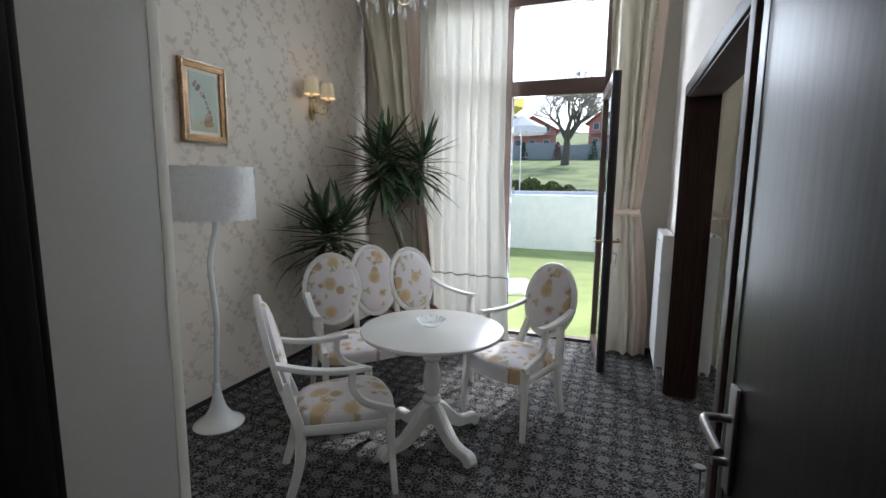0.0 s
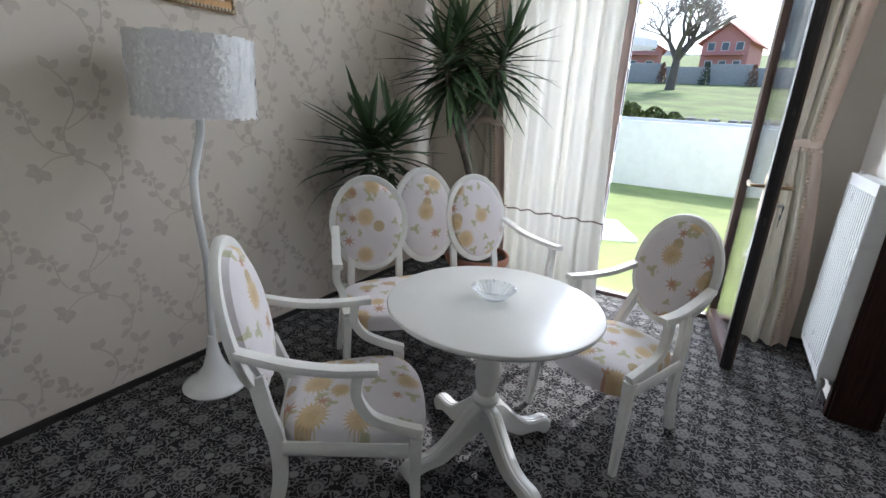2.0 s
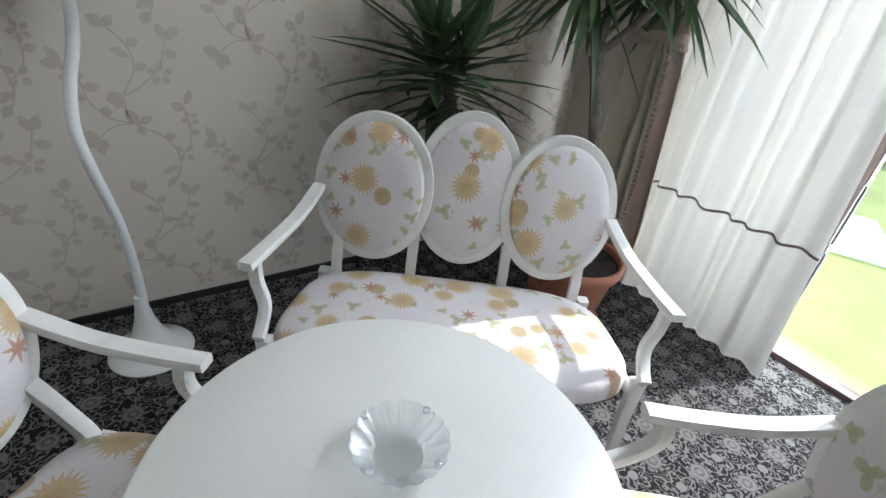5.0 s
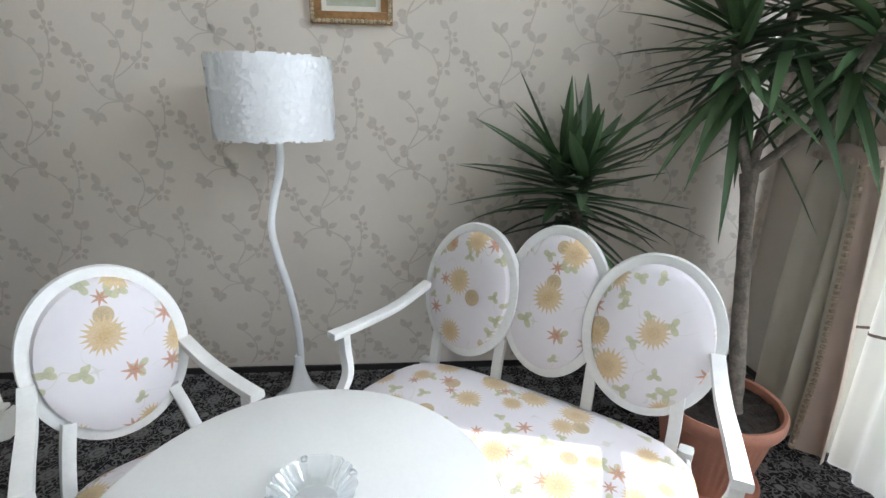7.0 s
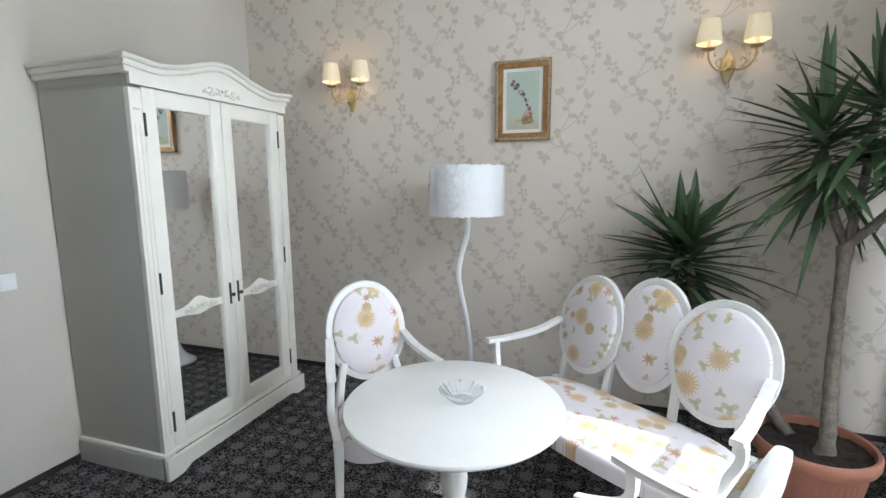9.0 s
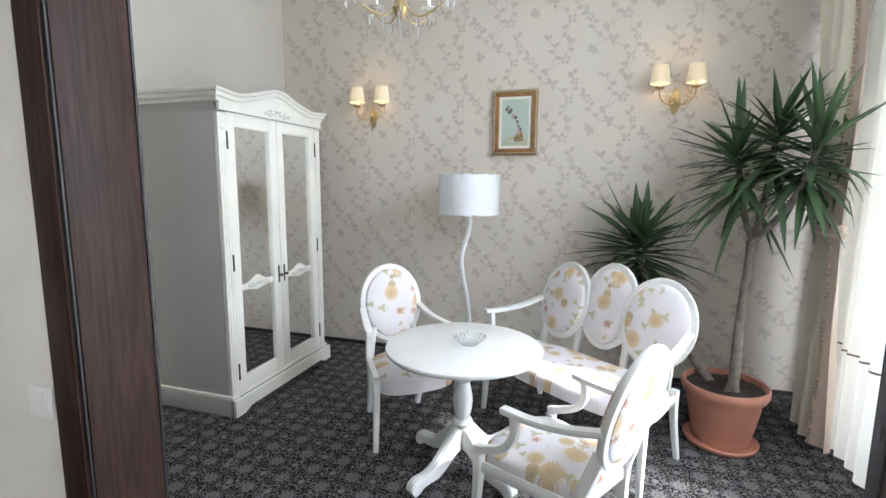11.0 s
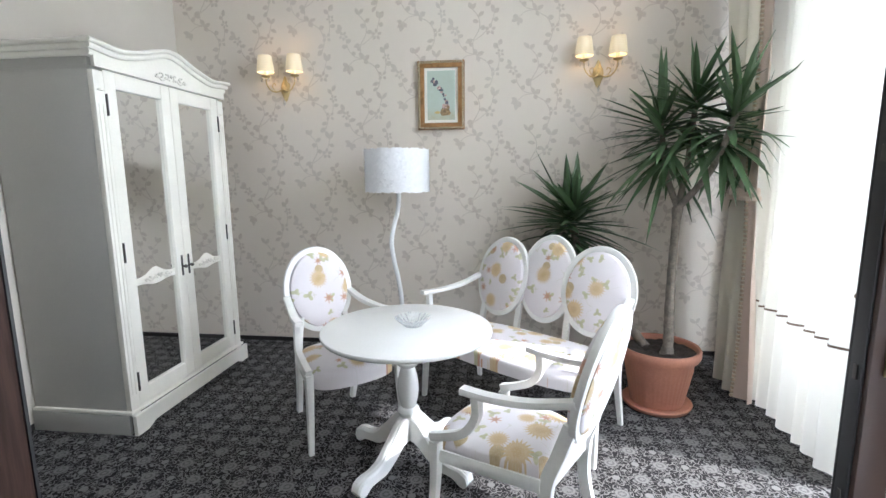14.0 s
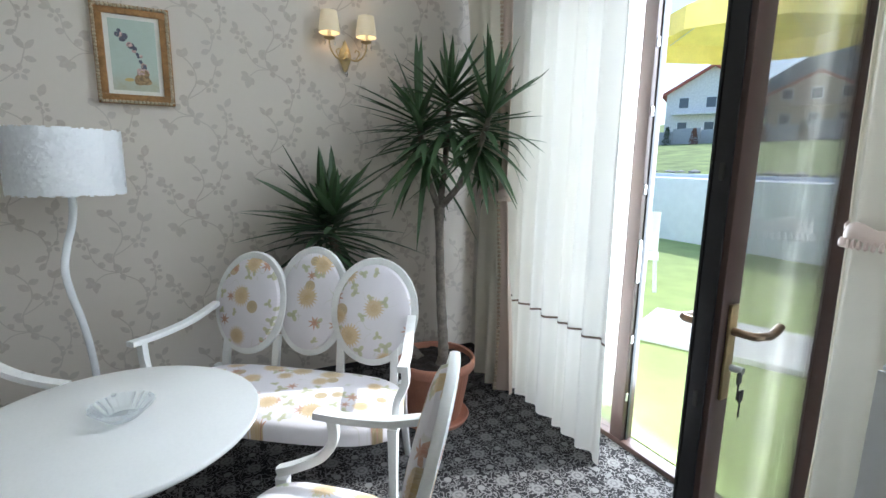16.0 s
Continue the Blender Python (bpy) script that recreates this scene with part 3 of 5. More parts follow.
# ---- curtains ----
def drape(name, label, xa, xb, tie, foot, y, mirror):
    """A full length drape gathered by a tieback: x from xa to xb at the top, tie at the waist and foot below. mirror -1 puts the trimmed edge at xa."""
    t = thing(name, pose(0, 0, 0), label, "curtain", "window drapes")
    top, waist = 3.40, 1.30

    def span(z):
        if z > waist:
            k = ((z - waist) / (top - waist)) ** 0.8
            return tie[0] + (xa - tie[0]) * k, tie[1] + (xb - tie[1]) * k
        k = min(1, (waist - z) / 0.9) ** 0.7
        return tie[0] + (foot[0] - tie[0]) * k, tie[1] + (foot[1] - tie[1]) * k

    def fold(z):
        return 0.012 + 0.034 * min(1, abs(z - waist) / 0.7)

    def surf(u0, u1, count, off):
        def fn(u, v):
            z = 0.012 + (top - 0.012) * v
            a, b = span(z)
            q = u0 + (u1 - u0) * u
            ph = q * count * 2 * math.pi + 0.8 * math.sin(z * 1.1 + q * 7) + 1.3 * math.sin(q * 11)
            yy = y + off + fold(z) * math.sin(ph) + 0.010 * math.sin(3.1 * z + q * 9)
            return (a + (b - a) * q + 0.004 * math.cos(ph * 2), yy, z)
        return fn

    lo, hi = (0.0, 0.78) if mirror > 0 else (0.22, 1.0)
    part("panel", sheet(84, 40, surf(lo, hi, 3.6, 0), thick=0.003), DRAPE, t)
    a, b = (0.78, 1.0) if mirror > 0 else (0.0, 0.22)
    part("lining", sheet(26, 40, surf(a, b, 3.6, -0.012), thick=0.003), DRAPE_PINK, t, "rose satin edge band")
    bm = bmesh.new()
    q = 0.78 if mirror > 0 else 0.22
    f = surf(q, q, 3.6, -0.022)
    for i in range(130):
        p = f(0, (i + 0.5) / 130)
        r = 0.008
        box(p[0] - r, p[1] - r, p[2] - 0.009, p[0] + r, p[1] + r, p[2] + 0.006, bm=bm)
    part("tassel_trim", bm, surface("beaded trim", (0.58, 0.46, 0.33), 0.6, vary=0.3, scale=80), t, "beaded tassel trim")
    # tieback band with a ruffle
    bm = bmesh.new()
    mx, hw = (tie[0] + tie[1]) / 2, (tie[1] - tie[0]) / 2 + 0.006
    ring = [(mx + hw * math.cos(k / 40 * 2 * math.pi), y + 0.05 * math.sin(k / 40 * 2 * math.pi), waist + 0.01 * math.cos(k)) for k in range(40)]
    sweep(ring, 0.010, 0.05, bm, closed=True, segs=8)
    part("tieback", bm, DRAPE_PINK, t, "rose satin tieback")
    bm = bmesh.new()
    for k in range(44):
        an = k / 44 * 2 * math.pi
        x, yy = mx + (hw + 0.008) * math.cos(an), y + 0.058 * math.sin(an)
        lathe([(0.002, 0), (0.006, -0.008), (0.007, -0.022), (0.002, -0.028)], 6, bm, (x, yy, waist - 0.018))
    part("tassel_fringe", bm, DRAPE_PINK, t, "row of small tassels")
    return t


drape("drape", "olive beige floor-length drape with rose satin edge, tied back", -1.04, -0.40, (-0.62, -0.33), (-0.66, -0.22), 5.66, 1)
drape("drape", "olive beige floor-length drape tied back beside the terrace door", 1.36, 1.84, (1.43, 1.68), (1.42, 1.80), 5.70, 1)
drape("drape", "olive beige drape tied back at the next room's window", 2.16, 3.0, (2.20, 2.46), (2.18, 2.52), 5.66, 1)


def sheer(name, label, x0, x1, spread, y):
    t = thing(name, pose(0, 0, 0), label, "curtain")

    def fn(u, v):
        z = 0.002 + 3.41 * v
        low = max(0, 1 - z / 1.6)
        x = x0 + (x1 - x0) * u + spread * low * (u - 0.25) * 0.55
        ph = u * 10 * 2 * math.pi + 0.5 * math.sin(z * 0.7 + u * 3) + 1.1 * math.sin(u * 17)
        amp = (0.042 + 0.012 * math.sin(u * 23)) * (1 - 0.5 * low)
        return (x + 0.010 * math.sin(ph * 0.5), y + amp * math.sin(ph) - low * 0.10 * u, z)

    part("voile", sheet(200, 30, fn), SHEER, t)

    def hem(u, v):
        a = fn(u, (0.615 + 0.012 * v - 0.012) / 3.4)
        return (a[0], a[1] - 0.003, a[2] + 0.004 * math.sin(u * 40))

    part("hem_tape", sheet(200, 1, hem, thick=0.0015), HEM, t, "thin brown hem tape")


sheer("sheer_curtain", "white translucent voile curtain with a brown hem line", -0.66, 0.47, 0.26, 5.78)
sheer("sheer_curtain", "white translucent voile curtain at the next room's window", 2.45, 4.5, 0.0, 5.80)
for x0, x1 in ((XW + 0.02, PX0 - 0.02), (PX1 + 0.02, FAR_X - 0.05)):
    rod = thing("curtain_rail", pose(0, 0, 0), "slim white curtain rail under the ceiling", "curtain rail")
    part("rail", box(x0, 5.63, 3.405, x1, 5.82, 3.499, 0.004), CEILING, rod)


# ---- seating ----
def ellipse(cx, cz, rx, rz, y, n=40, lean=0.0, z0=0.0):
    out = []
    for k in range(n):
        a = 2 * math.pi * k / n
        x, z = cx + rx * math.cos(a), cz + rz * math.sin(a)
        out.append((x, y - lean * (z - z0), z))
    return out


def oval_pad(cx, cz, rx, rz, y, depth, lean, z0, bm):
    rings = []
    for k in range(7):
        s = math.cos(k / 6 * math.pi / 2)
        d = math.sin(k / 6 * math.pi / 2) ** 0.55 if k else 0
        ring = []
        for i in range(40):
            a = 2 * math.pi * i / 40
            x, z = cx + rx * s * math.cos(a), cz + rz * s * math.sin(a)
            ring.append(bm.verts.new((x, y + depth * d - lean * (z - z0), z)) if s > 1e-6 else None)
        if s < 1e-3:
            c = bm.verts.new((cx, y + depth - lean * (cz - z0), cz))
            for i in range(40):
                bm.faces.new((rings[-1][i], rings[-1][(i + 1) % 40], c))
            return
        if rings:
            for i in range(40):
                bm.faces.new((rings[-1][i], rings[-1][(i + 1) % 40], ring[(i + 1) % 40], ring[i]))
        rings.append(ring)


def oval_back(parent, cx, cz, rx, rz, y, lean, z0, yaw=0.0):
    """A leaning oval frame with a thick front pad and a thin rear one; yaw turns it about its upright middle."""
    turn = Matrix.Translation((cx, y, 0)) @ Matrix.Rotation(yaw, 4, "Z") @ Matrix.Translation((-cx, -y, 0))
    bm = sweep(ellipse(cx, cz, rx - 0.014, rz - 0.014, y, 56, lean, z0), 0.046, 0.030, closed=True, segs=12, up=(0, 1, 0), power=5)
    bmesh.ops.transform(bm, matrix=turn, verts=bm.verts)
    part("back_frame", bm, CHAIR_WHITE, parent)
    bm = bmesh.new()
    oval_pad(cx, cz, rx - 0.024, rz - 0.024, y + 0.012, 0.042, lean, z0, bm)
    bmesh.ops.transform(bm, matrix=turn, verts=bm.verts)
    part("backrest", bm, BACK_CLOTH, parent, "floral padded oval back")
    bm = bmesh.new()
    oval_pad(cx, cz, rx - 0.024, rz - 0.024, y - 0.010, -0.016, lean, z0, bm)
    bmesh.ops.transform(bm, matrix=turn, verts=bm.verts)
    part("rear_panel", bm, BACK_CLOTH, parent, "floral cloth rear panel")


def cushion(hw_f, hw_b, y_f, y_b, z0, z1, crown, n=30):
    """A padded seat with rounded corners, wider at the front and domed."""
    bm = bmesh.new()

    def outline(a, k):
        c, s = math.cos(a), math.sin(a)
        p = 4.0
        q = (abs(c) ** p + abs(s) ** p) ** (-1 / p)
        u, v = c * q * k, s * q * k
        y = y_b + (y_f - y_b) * (v * 0.5 + 0.5)
        hw = hw_b + (hw_f - hw_b) * (v * 0.5 + 0.5)
        bow = 0.035 * (1 - u * u) * max(0, v)
        return u * hw, y + bow

    prof = [(1.0, z0), (1.0, z0 + 0.6 * (z1 - z0)), (0.985, z1 - 0.008), (0.95, z1 + 0.004), (0.8, z1 + crown * 0.55), (0.5, z1 + crown * 0.9), (0.2, z1 + crown)]
    rings = []
    m = 56
    for k, z in prof:
        rings.append([bm.verts.new((*outline(2 * math.pi * i / m, k), z)) for i in range(m)])
    for a, b in zip(rings, rings[1:]):
        for i in range(m):
            bm.faces.new((a[i], a[(i + 1) % m], b[(i + 1) % m], b[i]))
    bm.faces.new(rings[-1])
    bm.faces.new(rings[0][::-1])
    return bm


def leg(x, y, top, dx, dy, w0=0.042, w1=0.026, power=5):
    pts = curve_points([(x, y, top), (x + dx * 0.15, y + dy * 0.15, top * 0.6), (x + dx, y + dy, 0.0)], 5)
    return sweep(pts, w0, w0, segs=12, up=(0, 1, 0), power=power, taper=lambda t: 1 + (w1 / w0 - 1) * t)


def arm(parent, sx, x_b, y_b, z_b, x_t, y_t, z_t, x_s, y_s, z_s):
    """A flat bowed armrest from the oval to its square tip, on a support that sweeps forward to the leg's head."""
    pts = curve_points([(sx * x_b, y_b, z_b), (sx * (x_b + (x_t - x_b) * 0.35), y_b + (y_t - y_b) * 0.35, z_b - (z_b - z_t) * 0.80), (sx * (x_b + (x_t - x_b) * 0.75), y_b + (y_t - y_b) * 0.7, z_t - 0.004), (sx * x_t, y_t, z_t)], 6)
    part("armrest", sweep(pts, 0.044, 0.026, segs=12, power=7), CHAIR_WHITE, parent)
    y0, dy = y_t - 0.058, y_s - (y_t - 0.058)
    sup = curve_points([(sx * (x_t - 0.004), y0, z_t - 0.010), (sx * (x_t - 0.004), y0 - 0.004, z_t - 0.085), (sx * x_s, y0 + dy * 0.22, z_t - 0.155), (sx * x_s, y0 + dy * 0.68, z_s + 0.040), (sx * x_s, y_s + 0.016, z_s + 0.014)], 6)
    part("arm_support", sweep(sup, 0.034, 0.034, segs=12, up=(1, 0, 0), power=7), CHAIR_WHITE, parent)


def armchair(m, label):
    t = thing("armchair", m, label, "chair", "chairs round the table")
    part("seat", cushion(0.262, 0.19, 0.235, -0.215, 0.335, 0.425, 0.035), SEAT_CLOTH, t, "floral padded seat")
    for sx in (1, -1):
        part("seat_rail", sweep([(sx * 0.195, -0.20, 0.365), (sx * 0.256, 0.2, 0.365)], 0.022, 0.05, segs=8, power=6), CHAIR_WHITE, t)
        part("leg", leg(sx * 0.258, 0.205, 0.425, sx * 0.014, 0.02, 0.044, 0.027, 7), CHAIR_WHITE, t)
        pts = curve_points([(sx * 0.135, -0.280, 0.585), (sx * 0.160, -0.250, 0.48), (sx * 0.178, -0.218, 0.37), (sx * 0.180, -0.220, 0.2), (sx * 0.174, -0.275, 0.0)], 5)
        part("leg", sweep(pts, 0.034, 0.050, segs=12, up=(0, 1, 0), power=7, taper=lambda k: 1.05 - 0.4 * max(0, k - 0.45)), CHAIR_WHITE, t)
        arm(t, sx, 0.198, -0.318, 0.705, 0.256, 0.085, 0.662, 0.262, 0.205, 0.425)
    part("seat_rail", box(-0.18, -0.226, 0.335, 0.18, -0.204, 0.39, 0.003), CHAIR_WHITE, t)
    oval_back(t, 0, 0.736, 0.206, 0.248, -0.297, 0.235, 0.60)
    return t


armchair(pose(0.220, 3.242, 0, 0, 0, -48.7), "ivory armchair with an oval floral back facing the round table")
armchair(pose(0.945, 4.215, 0, 0, 0, 149.5), "ivory armchair with an oval floral back beside the terrace door")


def sofa(m):
    t = thing("settee", m, "ivory three-oval settee with floral upholstery before the yucca", "sofa")
    part("seat", cushion(0.60, 0.52, 0.30, -0.19, 0.36, 0.435, 0.035), SEAT_CLOTH, t, "floral padded bench seat")
    for sx in (1, -1):
        part("leg", leg(sx * 0.575, 0.255, 0.435, sx * 0.01, 0.015, 0.044, 0.027, 7), CHAIR_WHITE, t)
        part("leg", leg(sx * 0.50, -0.175, 0.42, sx * 0.015, -0.05, 0.044, 0.027, 7), CHAIR_WHITE, t)
        arm(t, sx, 0.530, -0.232, 0.735, 0.612, 0.250, 0.682, 0.582, 0.262, 0.435)
        part("seat_rail", sweep([(sx * 0.505, -0.18, 0.375), (sx * 0.575, 0.25, 0.375)], 0.022, 0.05, segs=8, power=6), CHAIR_WHITE, t)
    for x, zt in ((-0.455, 0.60), (-0.175, 0.60), (0.175, 0.60), (0.455, 0.60)):
        pts = [(x, -0.165, 0.36), (x, -0.180, 0.48), (x * 0.985, -0.205, zt)]
        part("back_post", sweep(pts, 0.040, 0.026, segs=12, up=(0, 1, 0), power=7), CHAIR_WHITE, t)
    part("seat_rail", box(-0.5, -0.197, 0.345, 0.5, -0.173, 0.40, 0.003), CHAIR_WHITE, t)
    oval_back(t, 0, 0.777, 0.190, 0.261, -0.212, 0.27, 0.60)
    for sx in (1, -1):
        oval_back(t, sx * 0.342, 0.750, 0.210, 0.250, -0.204, 0.27, 0.60, -sx * 0.13)
    return t


sofa(pose(-0.036, 4.291, 0, 0, 0, -126.1))


# ---- table ----
def round_table(m):
    t = thing("round_table", m, "white lacquered round pedestal table with four curved feet", "table")
    R, Z = 0.413, 0.702
    part("tabletop", lathe([(0.02, Z - 0.03), (R - 0.03, Z - 0.03), (R - 0.008, Z - 0.024), (R - 0.001, Z - 0.015), (R, Z - 0.010), (R - 0.003, Z - 0.003), (R - 0.010, Z), (0.02, Z)], 96), TABLE_WHITE, t)
    prof = [(0.040, 0.13), (0.046, 0.14), (0.046, 0.255), (0.052, 0.262), (0.056, 0.275), (0.050, 0.288), (0.036, 0.296), (0.040, 0.310), (0.049, 0.35), (0.053, 0.39), (0.050, 0.43), (0.038, 0.485), (0.034, 0.50), (0.050, 0.512), (0.054, 0.525), (0.048, 0.538), (0.034, 0.55), (0.036, 0.565), (0.047, 0.59), (0.052, 0.615), (0.046, 0.645), (0.040, 0.658), (0.075, 0.672)]
    part("column", lathe(prof, 40), TABLE_WHITE, t, "turned baluster column")
    for k in range(4):
        a = radians(45 + 90 * k)
        turn = Matrix.Rotation(a, 4, "Z")
        # the foot's side outline: a dropping shoulder and a rounded toe that lifts behind
        upper = curve_points([(0.035, 0, 0.250), (0.075, 0, 0.238), (0.14, 0, 0.170), (0.21, 0, 0.105), (0.27, 0, 0.083), (0.33, 0, 0.080), (0.362, 0, 0.062), (0.372, 0, 0.035)], 4)
        lower = curve_points([(0.035, 0, 0.130), (0.075, 0, 0.118), (0.13, 0, 0.075), (0.19, 0, 0.040), (0.24, 0, 0.034), (0.29, 0, 0.028), (0.33, 0, 0.004), (0.355, 0, 0.006)], 4)
        bm = bmesh.new()
        rings = []
        for p, q in zip(upper, lower):
            hw, hb = 0.029, 0.021
            side = (q - p).normalized()
            rings.append([bm.verts.new(c) for c in ((p.x, -hb, p.z), (p.x, hb, p.z), (p.x + side.x * 0.010, hw, p.z + side.z * 0.010), (q.x, hw, q.z), (q.x, -hw, q.z), (p.x + side.x * 0.010, -hw, p.z + side.z * 0.010))])
        for r0, r1 in zip(rings, rings[1:]):
            for i in range(6):
                bm.faces.new((r0[i], r0[(i + 1) % 6], r1[(i + 1) % 6], r1[i]))
        bm.faces.new(rings[0][::-1])
        bm.faces.new(rings[-1])
        bmesh.ops.transform(bm, matrix=turn, verts=bm.verts)
        foot = part("foot", bm, TABLE_WHITE, t)
        bm = sweep([p + Vector((0, 0, 0.0015)) for p in upper[2:-5]], 0.022, 0.006, segs=8, power=4)
        bmesh.ops.transform(bm, matrix=turn, verts=bm.verts)
        part("moulding", bm, TABLE_WHITE, foot, "raised strip along the foot")
    return t


round_table(pose(0.555, 3.699, 0, 0, 0, 15))


def ashtray(m):
    t = thing("ashtray", m, "cut crystal ashtray on the white table", "ashtray")
    bm = bmesh.new()
    rip = lambda a, z: 1 + 0.05 * abs(math.sin(a * 9)) * (z > 0.005)
    lathe([(0.045, 0), (0.055, 0.012), (0.082, 0.038), (0.085, 0.042), (0.078, 0.042), (0.05, 0.014), (0.02, 0.012)], 144, bm, ripple=rip)
    part("bowl", bm, PRESSED_GLASS, t, smooth=False)
    for k in range(4):
        a = k * math.pi / 2 + 0.4
        part("rest_notch", lathe([(0.002, 0), (0.007, 0.003), (0.007, 0.010), (0.002, 0.013)], 10, None, (0.080 * math.cos(a), 0.080 * math.sin(a), 0.036)), PRESSED_GLASS, t)


ashtray(pose(0.535, 3.725, 0.703))


# ---- wardrobe ----
def wardrobe():
    x0, x1, y0, y1 = -0.665, 0.50, YS + 0.012, 2.13
    t = thing("wardrobe", pose(0, 0, 0), "cream painted wardrobe with two mirrored doors and arched cornice", "wardrobe")
    part("side_panel", box(x1 - 0.045, y0, 0.1, x1 - 0.022, y1 - 0.05, 1.97, 0.002), CREAM_SHADED, t)
    part("side_panel", box(x0 + 0.022, y0, 0.1, x0 + 0.045, y1 - 0.05, 1.97, 0.002), CREAM_SHADED, t)
    part("back_panel", box(x0 + 0.045, y0, 0.1, x1 - 0.045, y0 + 0.012, 1.97), CREAM_SHADED, t)
    part("top_panel", box(x0 + 0.022, y0, 1.97, x1 - 0.022, y1 - 0.05, 1.99), CREAM_SHADED, t)
    for xa in (x0 + 0.02, x1 - 0.085):
        post = part("corner_post", box(xa, y1 - 0.05, 0.1, xa + 0.065, y1 - 0.018, 1.965, 0.004), CREAM, t)
        for dx in (0.02, 0.045):
            part("flute", box(xa + dx - 0.004, y1 - 0.019, 0.22, xa + dx + 0.004, y1 - 0.0145, 1.80, 0.002), CREAM, post)
        part("rosette", lathe([(0.001, 0.012), (0.014, 0.009), (0.02, 0.0)], 16, None, (xa + 0.0325, y1 - 0.02, 1.865)), CREAM, post)
    # plinth with bracket feet
    bm = bmesh.new()
    n = 40
    top, bot = [], []
    for i in range(n + 1):
        u = i / n
        x = x0 + (x1 - x0) * u
        d = min(u, 1 - u) * (x1 - x0)
        zb = 0.0 if d < 0.10 else 0.028 * min(1, (d - 0.10) / 0.05) ** 0.6
        top.append(bm.verts.new((x, y1, 0.115)))
        bot.append(bm.verts.new((x, y1, zb)))
    fs = [bm.faces.new((bot[i], bot[i + 1], top[i + 1], top[i])) for i in range(n)]
    solid(bm, fs, 0.022)
    part("plinth_front", bm, CREAM, t)
    for xa in (x0, x1 - 0.022):
        part("plinth_side", box(xa, y0, 0.0, xa + 0.022, y1 - 0.024, 0.115, 0.003), CREAM_SHADED, t)
    part("plinth_moulding", box(x0 + 0.004, y0, 0.116, x1 - 0.004, y1 - 0.004, 0.135, 0.006), CREAM, t)
    # arched frieze and cornice
    def arch(x):
        u = (x - (x0 + x1) / 2) / ((x1 - x0) / 2)
        return 0.076 * math.exp(-(u / 0.34) ** 2) - 0.016 * math.exp(-((abs(u) - 0.72) / 0.2) ** 2)

    bm = bmesh.new()
    lo, hi = [], []
    for i in range(61):
        x = x0 + 0.02 + (x1 - x0 - 0.04) * i / 60
        lo.append(bm.verts.new((x, y1 - 0.022, 1.978)))
        hi.append(bm.verts.new((x, y1 - 0.022, 2.050 + arch(x))))
    fs = [bm.faces.new((lo[i], lo[i + 1], hi[i + 1], hi[i])) for i in range(60)]
    solid(bm, fs, 0.02)
    part("frieze", bm, CREAM, t)
    for dz, out, w, hh in ((2.045, 0.006, 0.05, 0.03), (2.073, 0.018, 0.07, 0.032), (2.098, 0.030, 0.09, 0.026)):
        pts = [(x0 + 0.02 - out * 0.35 - w * 0.4 + (x1 - x0 - 0.04 + out * 0.7 + w * 0.8) * i / 60, y1 - 0.03 + out * 0.5, 0) for i in range(61)]
        pts = [(x, y, dz + arch(x)) for x, y, z in pts]
        part("cornice", sweep(pts, w, hh, segs=12, power=4), CREAM, t)
        for xs in (x0 + 0.02 - out * 0.35, x1 - 0.02 + out * 0.35):
            part("cornice", sweep([(xs, y0, dz + arch(x0)), (xs, y1 - 0.01, dz + arch(x0))], w * 0.8, hh, segs=12, power=4), CREAM, t)
    part("crown_panel", box(x0 + 0.02, y0, 1.99, x1 - 0.02, y1 - 0.045, 2.085, 0.003), CREAM_SHADED, t)

    def scrolls(parent, cx, cz, w, y, s=1.0):
        bm = bmesh.new()
        for sx in (1, -1):
            for k, (ox, r) in enumerate(((0.03, 0.017), (0.068, 0.014), (0.10, 0.010))):
                pts = []
                for i in range(16):
                    a = 0.6 + i / 15 * 4.8
                    rr = r * s * (1 - 0.6 * i / 15)
                    pts.append((cx + sx * (ox * w + rr * math.cos(a)), y, cz + rr * math.sin(a) * (1 if k % 2 else -1) - 0.006 * k))
                sweep(pts, 0.009, 0.008, bm, segs=6, up=(0, 1, 0))
            pts = [(cx + sx * w * (0.012 + 0.10 * i / 10), y, cz - 0.018 * s + 0.010 * math.sin(i * 0.9)) for i in range(11)]
            sweep(pts, 0.009, 0.008, bm, segs=6, up=(0, 1, 0))
        lathe([(0.001, -0.010), (0.010, 0), (0.001, 0.014)], 8, bm, (cx, y, cz))
        part("carved_scroll", bm, CARVING_SHADE, parent, "carved scroll ornament")

    scrolls(t, (x0 + x1) / 2, 2.03, 1.25, y1 + 0.001, 1.3)
    # doors
    mid = (x0 + x1) / 2
    for sx, a, b in ((-1, x0 + 0.088, mid - 0.002), (1, mid + 0.002, x1 - 0.088)):
        z0, z1, yd = 0.14, 1.975, y1 - 0.045
        st = 0.075
        door = part("door", box(a, yd, z0, a + st, yd + 0.024, z1, 0.004), CREAM, t)
        part("stile", box(b - st, yd, z0, b, yd + 0.024, z1, 0.004), CREAM, door)
        part("rail", box(a + st, yd + 0.001, z0, b - st, yd + 0.023, z0 + 0.085, 0.004), CREAM, door)
        part("rail", box(a + st, yd + 0.001, z1 - 0.085, b - st, yd + 0.023, z1, 0.004), CREAM, door)
        bm = bmesh.new()
        lo, hi = [], []
